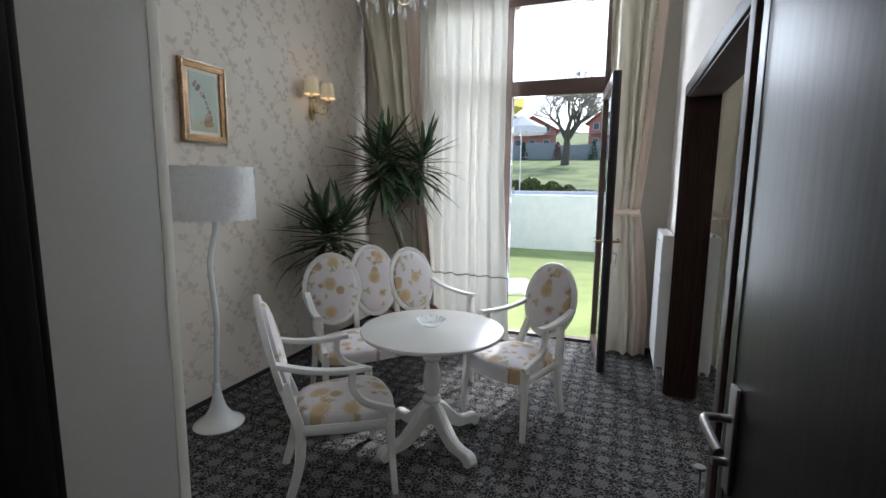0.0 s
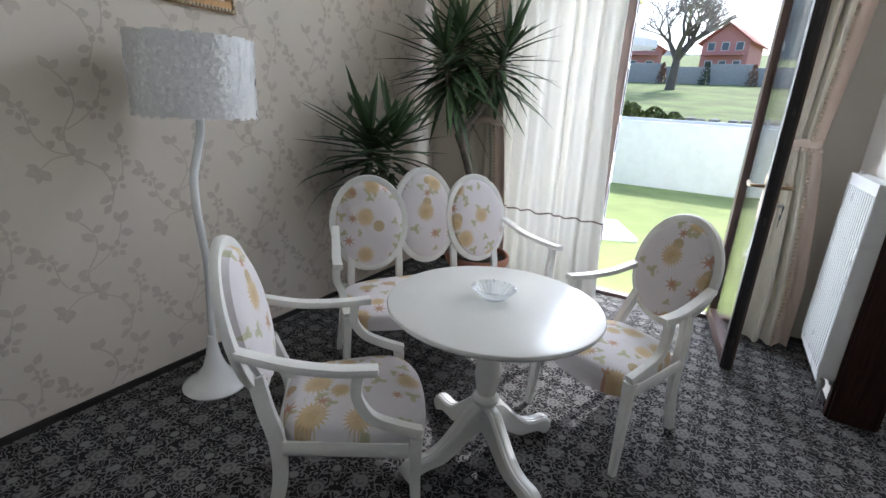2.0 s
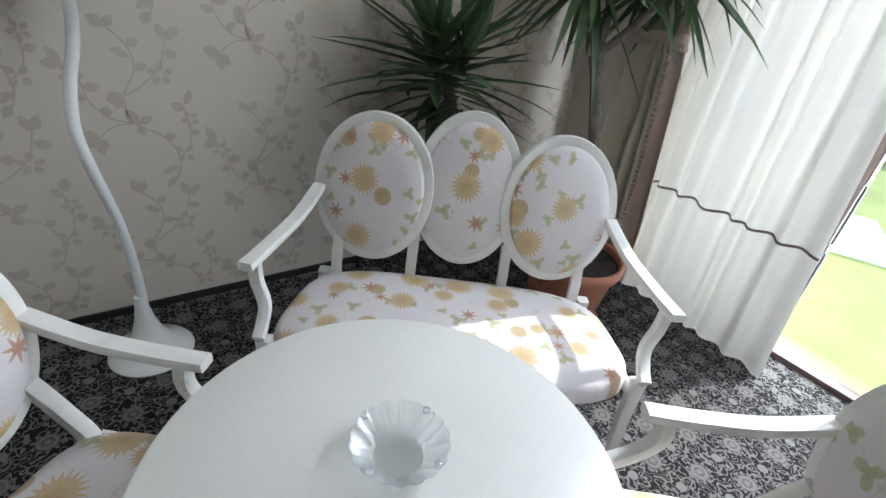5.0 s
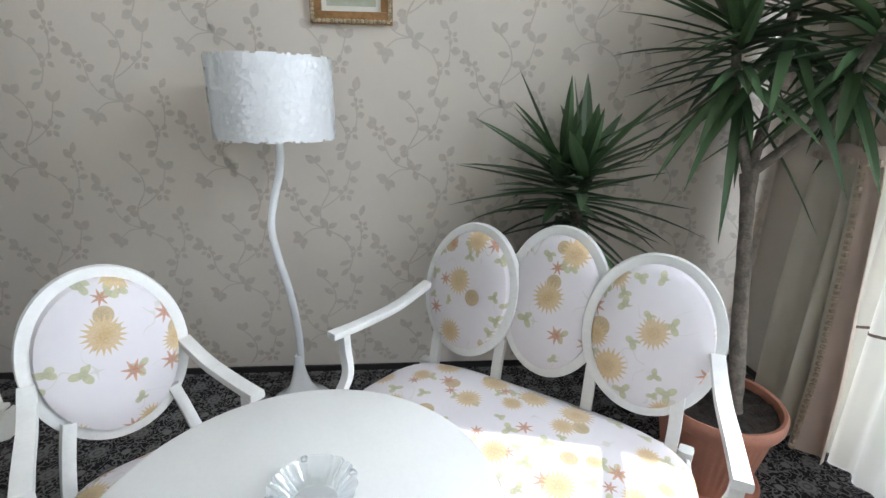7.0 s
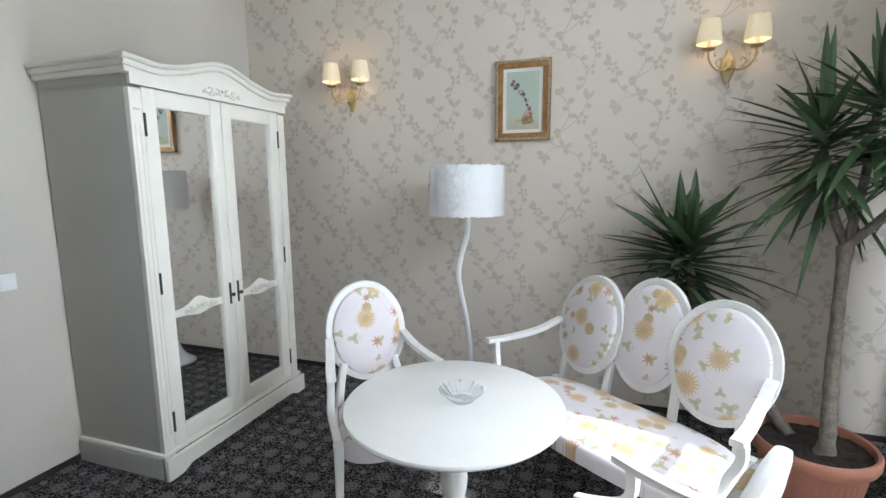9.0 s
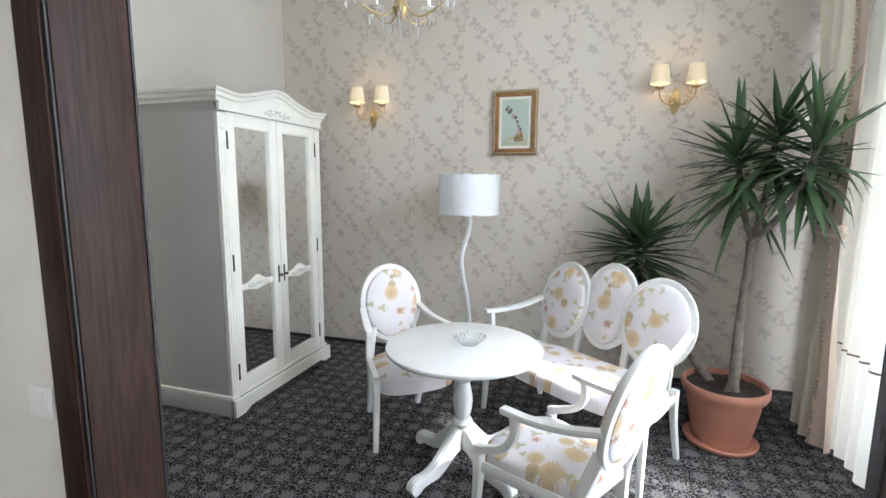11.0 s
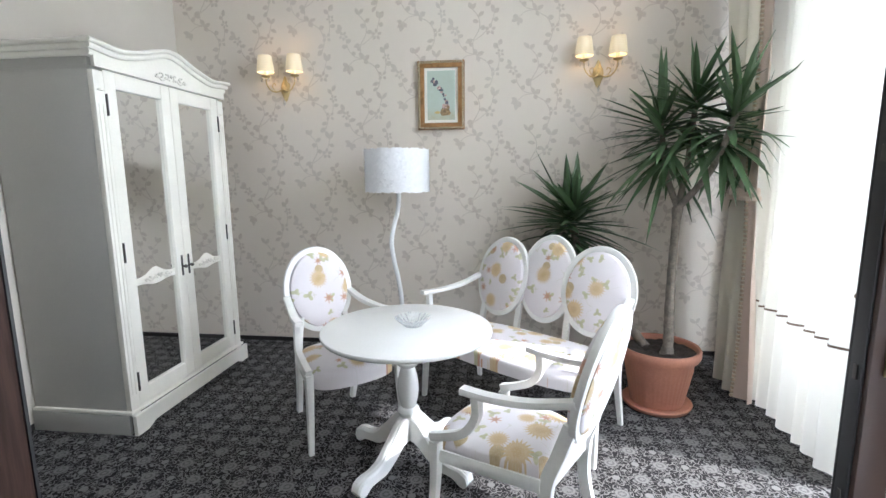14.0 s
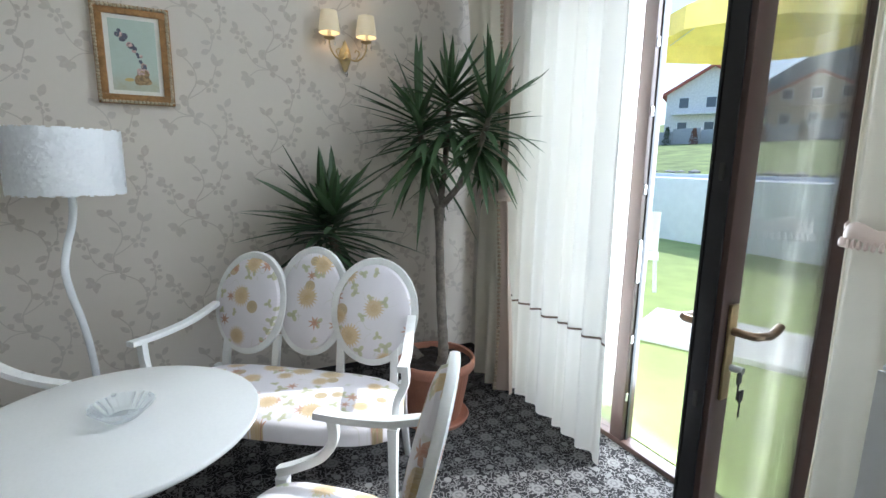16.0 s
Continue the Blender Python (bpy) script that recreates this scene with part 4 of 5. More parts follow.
        for i in range(31):
            u = i / 30
            x = a + st + (b - a - 2 * st) * u
            g = math.exp(-((u - 0.5) / 0.2) ** 2)
            lo.append(bm.verts.new((x, yd + 0.004, 0.815 - 0.018 * g)))
            hi.append(bm.verts.new((x, yd + 0.004, 0.855 + 0.045 * g)))
        fs = [bm.faces.new((lo[i], lo[i + 1], hi[i + 1], hi[i])) for i in range(30)]
        solid(bm, fs, -0.018)
        part("cross_rail", bm, CREAM, door)
        scrolls(door, (a + b) / 2, 0.85, 1.0, yd + 0.026, 0.8)
        for za, zb in ((z0 + 0.085, 0.84), (0.84, z1 - 0.085)):
            part("mirror", box(a + st - 0.004, yd + 0.0015, za - 0.004, b - st + 0.004, yd + 0.0035, zb + 0.004), MIRROR, door, "clear mirror pane", smooth=False)
        hx = a + 0.004 if sx < 0 else b - 0.004
        for z in (0.28, 1.02, 1.80):
            bm = lathe([(0.006, -0.055), (0.006, 0.055)], 10, None, (hx, yd + 0.027, z))
            part("hinge", bm, IRON, door, "dark barrel hinge")
        kx = b - 0.03 if sx < 0 else a + 0.03
        part("escutcheon", box(kx - 0.008, yd + 0.0245, 0.80, kx + 0.008, yd + 0.028, 0.93, 0.003), IRON, door)
        bm = lathe([(0.006, 0), (0.006, 0.012), (0.012, 0.022), (0.010, 0.03)], 12)
        bmesh.ops.rotate(bm, verts=bm.verts, matrix=Matrix.Rotation(radians(-90), 3, "X"))
        bmesh.ops.translate(bm, verts=bm.verts, vec=(kx, yd + 0.026, 0.86))
        part("key_knob", bm, IRON, door, "dark key")


wardrobe()


# ---- floor lamp ----
def floor_lamp(m):
    t = thing("floor_lamp", m, "white floor lamp with wavy stem and feather drum shade", "lamp")
    part("base", lathe([(0.148, 0), (0.152, 0.008), (0.145, 0.018), (0.115, 0.035), (0.08, 0.065), (0.052, 0.11), (0.034, 0.17), (0.025, 0.22), (0.0185, 0.27)], 40), LAMP_WHITE, t, "glossy flared trumpet base")
    pts = curve_points([(-0.004, 0.008, 0.20), (-0.006, 0.010, 0.35), (0.012, 0.004, 0.50), (0.038, -0.010, 0.65), (0.058, -0.036, 0.80), (0.062, -0.050, 0.93), (0.040, -0.034, 1.05), (0.036, -0.006, 1.15), (0.050, 0.010, 1.25), (0.052, 0.006, 1.36)], 6)
    part("stem", sweep(pts, 0.034, 0.034, segs=14, up=(1, 0, 0)), LAMP_WHITE, t, "wavy glossy white stem")
    rng = random.Random(4)
    C = (0.052, 0.002)
    bm = bmesh.new()
    rings = []
    for r, z in ((0.222, 1.315), (0.229, 1.31), (0.230, 1.42), (0.230, 1.52), (0.229, 1.608), (0.222, 1.603), (0.219, 1.46), (0.220, 1.32)):
        rings.append([bm.verts.new((C[0] + r * math.cos(2 * math.pi * i / 64), C[1] + r * math.sin(2 * math.pi * i / 64), z)) for i in range(64)])
    for k in range(len(rings)):
        a, b = rings[k], rings[(k + 1) % len(rings)]
        for i in range(64):
            bm.faces.new((a[i], a[(i + 1) % 64], b[(i + 1) % 64], b[i]))
    shade = part("shade", bm, FEATHER, t, "white feather-covered drum shade")
    bm = bmesh.new()
    for k in range(2600):
        a, z = rng.uniform(0, 2 * math.pi), rng.uniform(1.305, 1.612)
        r = 0.2315 + rng.uniform(0, 0.005)
        d = rng.uniform(0, 2 * math.pi)
        ln, wd = rng.uniform(0.012, 0.035), rng.uniform(0.006, 0.013)
        du, dv = math.cos(d) * ln, math.sin(d) * ln
        pu, pv = -math.sin(d) * wd, math.cos(d) * wd
        vs = []
        for s, w, o in ((0, 1, 0), (0.6, 0.8, 0.0008), (1, 0, 0.002)):
            for q in ((1, -1) if w else (0,)):
                uu, vv = du * s + pu * w * q, dv * s + pv * w * q
                ang = a + uu / r
                vs.append(bm.verts.new((C[0] + (r + o) * math.cos(ang), C[1] + (r + o) * math.sin(ang), min(max(z + vv, 1.303), 1.614))))
        bm.faces.new((vs[0], vs[1], vs[3], vs[2]))
        bm.faces.new((vs[2], vs[3], vs[4]))
    tagged(part("feather_cover", bm, FEATHER, shade, "ruffled white feathers"), kind="stuff")
    bm = bmesh.new()
    for k in range(3):
        a = 2 * math.pi * k / 3
        sweep([(C[0], C[1], 1.34), (C[0] + 0.220 * math.cos(a), C[1] + 0.220 * math.sin(a), 1.34)], 0.006, 0.006, bm, segs=6)
    part("spider", bm, STEEL, shade)


floor_lamp(pose(-0.776, 3.385, 0))


# ---- yucca ----
def crown(bm, c, count, length, rng, low=-0.5, axis=(0, 0, 1), xmin=-0.90, ymax=0.54, zmin=0.0, wide=1.0):
    ax = Vector(axis).normalized()
    for k in range(count):
        f = k / count
        az = k * 2.39996 + rng.uniform(-0.7, 0.7)
        el = math.asin(max(-0.95, min(0.98, 0.97 - (0.97 - low) * f ** 0.85 + rng.uniform(-0.22, 0.22))))
        h = Vector((math.cos(az), math.sin(az), 0))
        d = (h * math.cos(el) + Vector((0, 0, 1)) * math.sin(el) + (ax - Vector((0, 0, 1))) * 0.5).normalized()
        ln = length * rng.uniform(0.58, 1.08) * (0.85 if f < 0.15 else 1)
        start = Vector(c) - ax * 0.30 * f + d * 0.015
        side = d.cross(Vector((0, 0, 1)))
        side = side.normalized() if side.length > 1e-3 else Vector((1, 0, 0))
        nrm = side.cross(d).normalized()
        droop = rng.uniform(0.03, 0.32) * (0.4 + f)
        tip = start + d * ln - Vector((0, 0, 1)) * droop * ln
        if zmin and tip.z < zmin and d.x * 0.9 - d.y * 0.44 > 0.1:
            continue
        w = rng.uniform(0.021, 0.031) * wide
        prev = None
        for i in range(6):
            s = i / 5
            p = start + d * ln * s - Vector((0, 0, 1)) * droop * ln * s * s
            ww = w * (0.55 + 1.3 * s - 1.85 * s * s) if s < 0.98 else 0.0008
            ww = max(ww, 0.0008)
            p.x, p.y = max(p.x, xmin), min(p.y, ymax)
            cur = [bm.verts.new(p + side * ww), bm.verts.new(p - nrm * ww * 0.35), bm.verts.new(p - side * ww)]
            if prev:
                bm.faces.new((prev[0], prev[1], cur[1], cur[0]))
                bm.faces.new((prev[1], prev[2], cur[2], cur[1]))
            prev = cur


def yucca(m):
    t = thing("yucca_plant", m, "tall branching yucca and a short one in terracotta pot", "plant")
    rib = lambda a, z: 1 + (0.022 * (1 if math.sin(a * 44) > 0.2 else 0) if 0.09 < z < 0.255 else 0)
    part("pot", lathe([(0.150, 0.028), (0.158, 0.05), (0.162, 0.091), (0.192, 0.254), (0.198, 0.29), (0.202, 0.315), (0.225, 0.322), (0.233, 0.340), (0.234, 0.372), (0.226, 0.384), (0.214, 0.380), (0.206, 0.32), (0.05, 0.31)], 176, ripple=rib), TERRACOTTA, t, "ribbed terracotta pot")
    part("saucer", lathe([(0.165, 0), (0.192, 0.006), (0.205, 0.03), (0.198, 0.036), (0.185, 0.027), (0.05, 0.026)], 64), TERRACOTTA, t)
    bm = bmesh.new()
    sheet(24, 24, lambda u, v: ((u * 2 - 1) * 0.207 * math.sqrt(1 - ((v * 2 - 1) ** 2) / 2), (v * 2 - 1) * 0.207 * math.sqrt(1 - ((u * 2 - 1) ** 2) / 2), 0.350 + 0.014 * noise.noise(Vector((u * 9, v * 9, 1)))), bm)
    part("soil", bm, SOIL, t)
    rng = random.Random(11)
    knob = lambda k: 1.15 - 0.30 * k + 0.85 * max(0, 1 - k * 6) ** 1.5 + 0.05 * math.sin(k * 60) + 0.40 * max(0, k * 8 - 7)
    fork = (-0.297, 0.155, 1.20)
    part("trunk", sweep(curve_points([(0.035, 0.035, 0.33), (0.025, 0.040, 0.44), (-0.05, 0.060, 0.66), (-0.16, 0.10, 0.92), fork], 8), 0.056, 0.056, segs=14, up=(0, 1, 0), taper=knob), BARK, t, "pale grey bare trunk")
    for (hx, hy, hz), w, ax in (((-0.39, 0.05, 1.76), 0.036, (-0.05, -0.2, 1)), ((-0.37, 0.25, 1.90), 0.036, (-0.1, 0.0, 1)), ((-0.06, 0.37, 1.80), 0.036, (0.4, 0.1, 1))):
        mid = (fork[0] + (hx - fork[0]) * 0.62, fork[1] + (hy - fork[1]) * 0.62, fork[2] + (hz - fork[2]) * 0.42)
        part("limb", sweep(curve_points([fork, mid, (hx, hy, hz)], 7), w, w, segs=10, up=(0, 1, 0), taper=lambda k: 1.2 - 0.3 * k), BARK, t)
        bm = bmesh.new()
        crown(bm, (hx, hy, hz + 0.03), 72, 0.50, rng, -0.65, ax, xmin=-0.86, ymax=0.50)
        part("crown", bm, YUCCA, t, "spiky dark green sword leaves")
    part("trunk", sweep(curve_points([(-0.08, -0.06, 0.34), (-0.19, -0.12, 0.42), (-0.36, -0.26, 0.58), (-0.50, -0.40, 0.82), (-0.56, -0.46, 1.05)], 8), 0.055, 0.055, segs=12, up=(0, 1, 0), taper=lambda k: 1.1 - 0.2 * k), BARK, t)
    for (hx, hy, hz), n in (((-0.60, -0.50, 1.20), 92), ((-0.45, -0.46, 1.22), 50)):
        bm = bmesh.new()
        crown(bm, (hx, hy, hz), n, 0.53, rng, -0.75, xmin=-0.86, zmin=0.98, wide=1.3)
        part("crown", bm, YUCCA, t, "spiky dark green sword leaves")


yucca(pose(-0.20, 5.12, 0))


# ---- things on the wall ----
def picture(m):
    t = thing("picture", m, "small still life of flowers in antique gold frame", "picture")
    w, h, d = 0.182, 0.258, 0.052
    # local x runs along the wall, z up, y out of the wall
    for name, a in (("frame_rail", ((-w, h - d, w, h))), ("frame_rail", ((-w, -h, w, -h + d))), ("frame_stile", ((-w, -h + d, -w + d, h - d))), ("frame_stile", ((w - d, -h + d, w, h - d)))):
        fr = part(name, box(a[0], 0.002, a[1], a[2], 0.026, a[3], 0.005), GILT, t, "antique gold moulding")
    ln = [(-w + 0.012, 0.03, -h + 0.012), (w - 0.012, 0.03, -h + 0.012), (w - 0.012, 0.03, h - 0.012), (-w + 0.012, 0.03, h - 0.012)]
    bm = bmesh.new()
    for p, q in zip(ln, ln[1:] + ln[:1]):
        p, q = Vector(p), Vector(q)
        n = int((q - p).length / 0.018)
        for i in range(n):
            c = p + (q - p) * (i + 0.5) / n
            box(c.x - 0.008, 0.022, c.z - 0.008, c.x + 0.008, 0.036, c.z + 0.008, 0.003, bm, 1)
    part("beaded_edge", bm, surface("worn silver gilt", (0.50, 0.43, 0.30), 0.32, 0.6, vary=0.4, scale=90), t, "beaded outer edge")
    part("mat_board", box(-w + d, 0.003, -h + d, w - d, 0.012, h - d), surface("cream mount", (0.80, 0.78, 0.72), 0.7, vary=0.03), t)
    n = Nodes("painted still life")
    co = n.coord()
    s = n.add("ShaderNodeSeparateXYZ", Vector=co)
    z = s.outputs[2]
    col = n.mix(n.ramp(z, -0.17, -0.08), (0.42, 0.38, 0.22), (0.44, 0.52, 0.44))
    col = n.mix(n.noise(co, 30.0), col, (0.50, 0.58, 0.52))
    art = part("painting", box(-w + d + 0.022, 0.0125, -h + d + 0.022, w - d - 0.022, 0.0145, h - d - 0.022), n.done(col, 0.6), t, "pale green still life")
    rng = random.Random(2)
    dark = surface("dark petal paint", (0.10, 0.10, 0.13), 0.6, vary=0.3)
    rust = surface("brown vase paint", (0.30, 0.20, 0.10), 0.6, vary=0.4, scale=60)
    rose = surface("rose paint", (0.55, 0.38, 0.34), 0.6, vary=0.3, scale=60)
    def blot(x, z, r, m, sq=1.0):
        bm = bmesh.new()
        c = [bm.verts.new((x + r * (0.75 + 0.35 * rng.random()) * math.cos(k / 9 * 6.283), 0.0148 + 0.0003 * rng.random(), z + sq * r * (0.75 + 0.35 * rng.random()) * math.sin(k / 9 * 6.283))) for k in range(9)]
        bm.faces.new(c)
        part("paint_blot", bm, m, art)
    for k in range(15):
        u = k / 14
        blot(-0.045 + 0.115 * u ** 1.2 + rng.uniform(-0.012, 0.012), -0.055 + 0.19 * u + rng.uniform(-0.02, 0.02), rng.uniform(0.008, 0.020), dark if k % 3 else rose)
    for x, zz, r in ((-0.038, -0.10, 0.030), (-0.02, -0.125, 0.032), (-0.05, -0.13, 0.026)):
        blot(x, zz, r, rust)
    for k in range(7):
        blot(rng.uniform(-0.06, 0.0), rng.uniform(-0.085, -0.05), rng.uniform(0.010, 0.018), rose)
    blot(0.03, -0.128, 0.028, surface("straw paint", (0.55, 0.42, 0.16), 0.6), 0.35)


picture(pose(-1.073, 3.675, 2.034, 0, 0, -90))


def sconce(m):
    t = thing("wall_sconce", m, "brass wall sconce with two lit pleated shades", "lamp", "wall sconces")
    bm = bmesh.new()
    lathe([(0.001, -0.10), (0.014, -0.085), (0.02, -0.06), (0.032, -0.03), (0.036, 0.0), (0.03, 0.035), (0.016, 0.06), (0.010, 0.085), (0.001, 0.10)], 24, bm)
    bmesh.ops.scale(bm, verts=bm.verts, vec=(1.15, 0.42, 1.0))
    bmesh.ops.translate(bm, verts=bm.verts, vec=(0, 0.016, 0))
    part("backplate", bm, BRASS, t, "cast brass backplate")
    part("boss", lathe([(0.001, -0.03), (0.018, -0.02), (0.022, 0), (0.014, 0.02), (0.001, 0.03)], 16, None, (0, 0.045, 0)), BRASS, t)
    for sx in (1, -1):
        pts = curve_points([(0, 0.05, -0.005), (sx * 0.04, 0.085, -0.035), (sx * 0.085, 0.10, -0.02), (sx * 0.115, 0.10, 0.03), (sx * 0.118, 0.10, 0.075)], 6)
        a = part("arm", sweep(pts, 0.011, segs=8, up=(0, 1, 0.2)), BRASS, t, "curved brass arm")
        pts = curve_points([(sx * 0.05, 0.088, -0.03), (sx * 0.075, 0.09, 0.01), (sx * 0.055, 0.09, 0.03), (sx * 0.045, 0.09, 0.012)], 5)
        part("scroll", sweep(pts, 0.007, segs=6, up=(0, 1, 0)), BRASS, a)
        part("drip_pan", lathe([(0.006, 0.07), (0.03, 0.078), (0.036, 0.086), (0.03, 0.088), (0.012, 0.086)], 20, None, (sx * 0.118, 0.10, 0)), BRASS, a)
        part("candle_sleeve", lathe([(0.012, 0.086), (0.012, 0.125), (0.006, 0.13)], 14, None, (sx * 0.118, 0.10, 0)), CREAM, a)
        bm = bmesh.new()
        rings = []
        for r, z in ((0.064, 0.112), (0.064, 0.116), (0.062, 0.15), (0.055, 0.20), (0.050, 0.234), (0.050, 0.238)):
            rings.append([bm.verts.new((sx * 0.118 + r * (1 + 0.012 * (i % 2)) * math.cos(i / 56 * 6.28318), 0.10 + r * (1 + 0.012 * (i % 2)) * math.sin(i / 56 * 6.28318), z)) for i in range(56)])
        fs = [bm.faces.new((p[i], p[(i + 1) % 56], q[(i + 1) % 56], q[i])) for p, q in zip(rings, rings[1:]) for i in range(56)]
        solid(bm, fs, 0.0012)
        part("shade", bm, SHADE_GLOW, a, "warm lit pleated cream shade")
        for dx, dz in ((0.03, 0.06), (-0.03, 0.06), (0, 0.05)):
            part("crystal_drop", lathe([(0.001, -0.045), (0.006, -0.035), (0.005, -0.02), (0.001, -0.008)], 8, None, (sx * 0.118 + dx, 0.10 + 0.01, dz + 0.02)), CRYSTAL, a)
    part("crystal_drop", lathe([(0.001, -0.05), (0.009, -0.036), (0.006, -0.015), (0.001, 0)], 8, None, (0, 0.05, -0.085)), CRYSTAL, t)
    return t


for y, z in ((2.415, 2.12), (4.848, 2.155)):
    s = sconce(pose(XW + 0.001, y, z, 0, 0, -90))
    for dy in (-0.118, 0.118):
        lamp = new("sconce_bulb", bpy.data.lights.new("sconce_bulb", "POINT"))
        lamp.data.energy, lamp.data.color, lamp.data.shadow_soft_size = 0.17, (1.0, 0.68, 0.36), 0.02
        lamp.matrix_world = pose(XW + 0.101, y + dy, z + 0.175)


def switch_plate(m, w=0.082):
    t = thing("light_switch", m, "white plastic rocker light switch on the plaster", "light switch")
    part("plate", box(-w / 2, 0, -0.041, w / 2, 0.009, 0.041, 0.004), PLASTIC, t)
    part("rocker", box(-w * 0.36, 0.009, -0.028, w * 0.36, 0.013, 0.028, 0.002), PLASTIC, t)


switch_plate(pose(0.72, YS + 0.001, 1.055))
switch_plate(pose(PX1 + 0.001, 2.995, 0.99, 0, 0, -90))


def radiator(m, label):
    t = thing("radiator", m, label, "radiator", "panel radiators")
    w, z0, z1, d = 0.60, 0.17, 1.17, 0.10
    for y in (0.02, 0.075):
        bm = box(-w / 2, y, z0, w / 2, y + 0.016, z1, 0.005)
        part("panel", bm, RAD_WHITE, t)
    for k in range(14):
        x = -w / 2 + 0.03 + (w - 0.06) * k / 13
        part("rib", box(x - 0.012, 0.0912, z0 + 0.05, x + 0.012, 0.0955, z1 - 0.05, 0.002), RAD_WHITE, t)
    for sx in (-1, 1):
        part("side_cover", box(sx * (w / 2 + 0.004) - 0.003, 0.015, z0 + 0.03, sx * (w / 2 + 0.004) + 0.003, 0.096, z1, 0.002), RAD_WHITE, t)
    part("top_grille", box(-w / 2, 0.018, z1, w / 2, 0.094, z1 + 0.008, 0.003), RAD_WHITE, t)
    part("air_vent", lathe([(0.012, 0), (0.012, 0.012)], 12, None, (w / 2 - 0.04, 0.055, z1 + 0.008)), STEEL, t)
    part("valve", lathe([(0.016, 0), (0.018, 0.03), (0.012, 0.05)], 14, None, (-w / 2 + 0.05, 0.055, z0 - 0.05)), STEEL, t)
    part("pipe", sweep([(-w / 2 + 0.05, 0.055, 0.0), (-w / 2 + 0.05, 0.055, z0 - 0.05)], 0.016, segs=10, up=(0, 1, 0)), STEEL, t)
    for sx in (-1, 1):
        part("bracket", box(sx * 0.2 - 0.015, -0.0005, z0 + 0.1, sx * 0.2 + 0.015, 0.02, z1 - 0.1), STEEL, t)


radiator(pose(PX0 - 0.002, 5.24, 0, 0, 0, 90), "white tall panel radiator on the partition wall")
radiator(pose(PX1 + 0.002, 5.24, 0, 0, 0, -90), "white tall panel radiator in the next room")


# ---- chandelier ----
def chandelier(m):
    t = thing("chandelier", m, "brass chandelier with crystal drops above the table", "chandelier")
    part("canopy", lathe([(0.06, H - 2.317 - 0.03), (0.06, H - 2.317)], 24), BRASS, t)
    part("stem", sweep([(0, 0, 0.36), (0, 0, H - 2.317 - 0.03)], 0.012, segs=8, up=(0, 1, 0)), BRASS, t)
    part("body", lathe([(0.004, 0.06), (0.03, 0.085), (0.045, 0.12), (0.03, 0.15), (0.018, 0.2), (0.03, 0.25), (0.018, 0.3), (0.008, 0.36)], 24), BRASS, t, "turned brass stem body")
    part("bottom_drop", lathe([(0.001, -0.03), (0.014, 0.005), (0.010, 0.035), (0.002, 0.06)], 10), CRYSTAL, t)
    for k in range(5):
        a = 2 * math.pi * k / 5 + 0.35
        c, s = math.cos(a), math.sin(a)
        pts = curve_points([(0.03, 0, 0.12), (0.09, 0, 0.075), (0.16, 0, 0.09), (0.238, 0, 0.14), (0.245, 0, 0.18)], 6)
        arm_ = part("arm", sweep([(p.x * c, p.x * s, p.z) for p in pts], 0.011, segs=8), BRASS, t, "curved brass arm")
        part("drip_pan", lathe([(0.008, 0.17), (0.04, 0.18), (0.044, 0.19), (0.012, 0.188)], 20, None, (0.245 * c, 0.245 * s, 0)), CRYSTAL, arm_, "clear glass drip pan")
        part("candle_sleeve", lathe([(0.012, 0.188), (0.012, 0.25), (0.006, 0.256)], 14, None, (0.245 * c, 0.245 * s, 0)), CREAM, arm_)
        part("shade", lathe([(0.058, 0.262), (0.046, 0.36), (0.044, 0.36), (0.056, 0.262)], 40, None, (0.245 * c, 0.245 * s, 0)), SHADE_GLOW, arm_, "lit cream shade")
        for q in range(4):
            b = 2 * math.pi * q / 4
            x, y = 0.245 * c + 0.038 * math.cos(b), 0.245 * s + 0.038 * math.sin(b)
            part("crystal_drop", lathe([(0.001, -0.052), (0.009, -0.036), (0.006, -0.014), (0.001, 0)], 8, None, (x, y, 0.165 - 0.02 * (q % 2))), CRYSTAL, arm_)
        for q in (0.09, 0.16):
            part("crystal_drop", lathe([(0.001, -0.06), (0.010, -0.042), (0.007, -0.016), (0.001, 0)], 8, None, (q * c, q * s, 0.075)), CRYSTAL, arm_)


chandelier(pose(0.49, 3.32, 2.315))

# ---- outdoors ----
GRASS = surface("lawn", (0.25, 0.31, 0.11), 0.9, vary=0.35, scale=0.6, grain=40, bump=0.6, dist=0.02)
TURF = surface("artificial turf", (0.34, 0.42, 0.15), 0.9, vary=0.15, scale=2.0, grain=120, bump=0.7, dist=0.01)
PAVING = surface("pale paving", (0.62, 0.62, 0.60), 0.8, vary=0.1, scale=1.0, grain=30, bump=0.3, dist=0.004)
POOLWALL = surface("white pool wall", (0.88, 0.89, 0.90), 0.5, vary=0.04, bump=0.03)


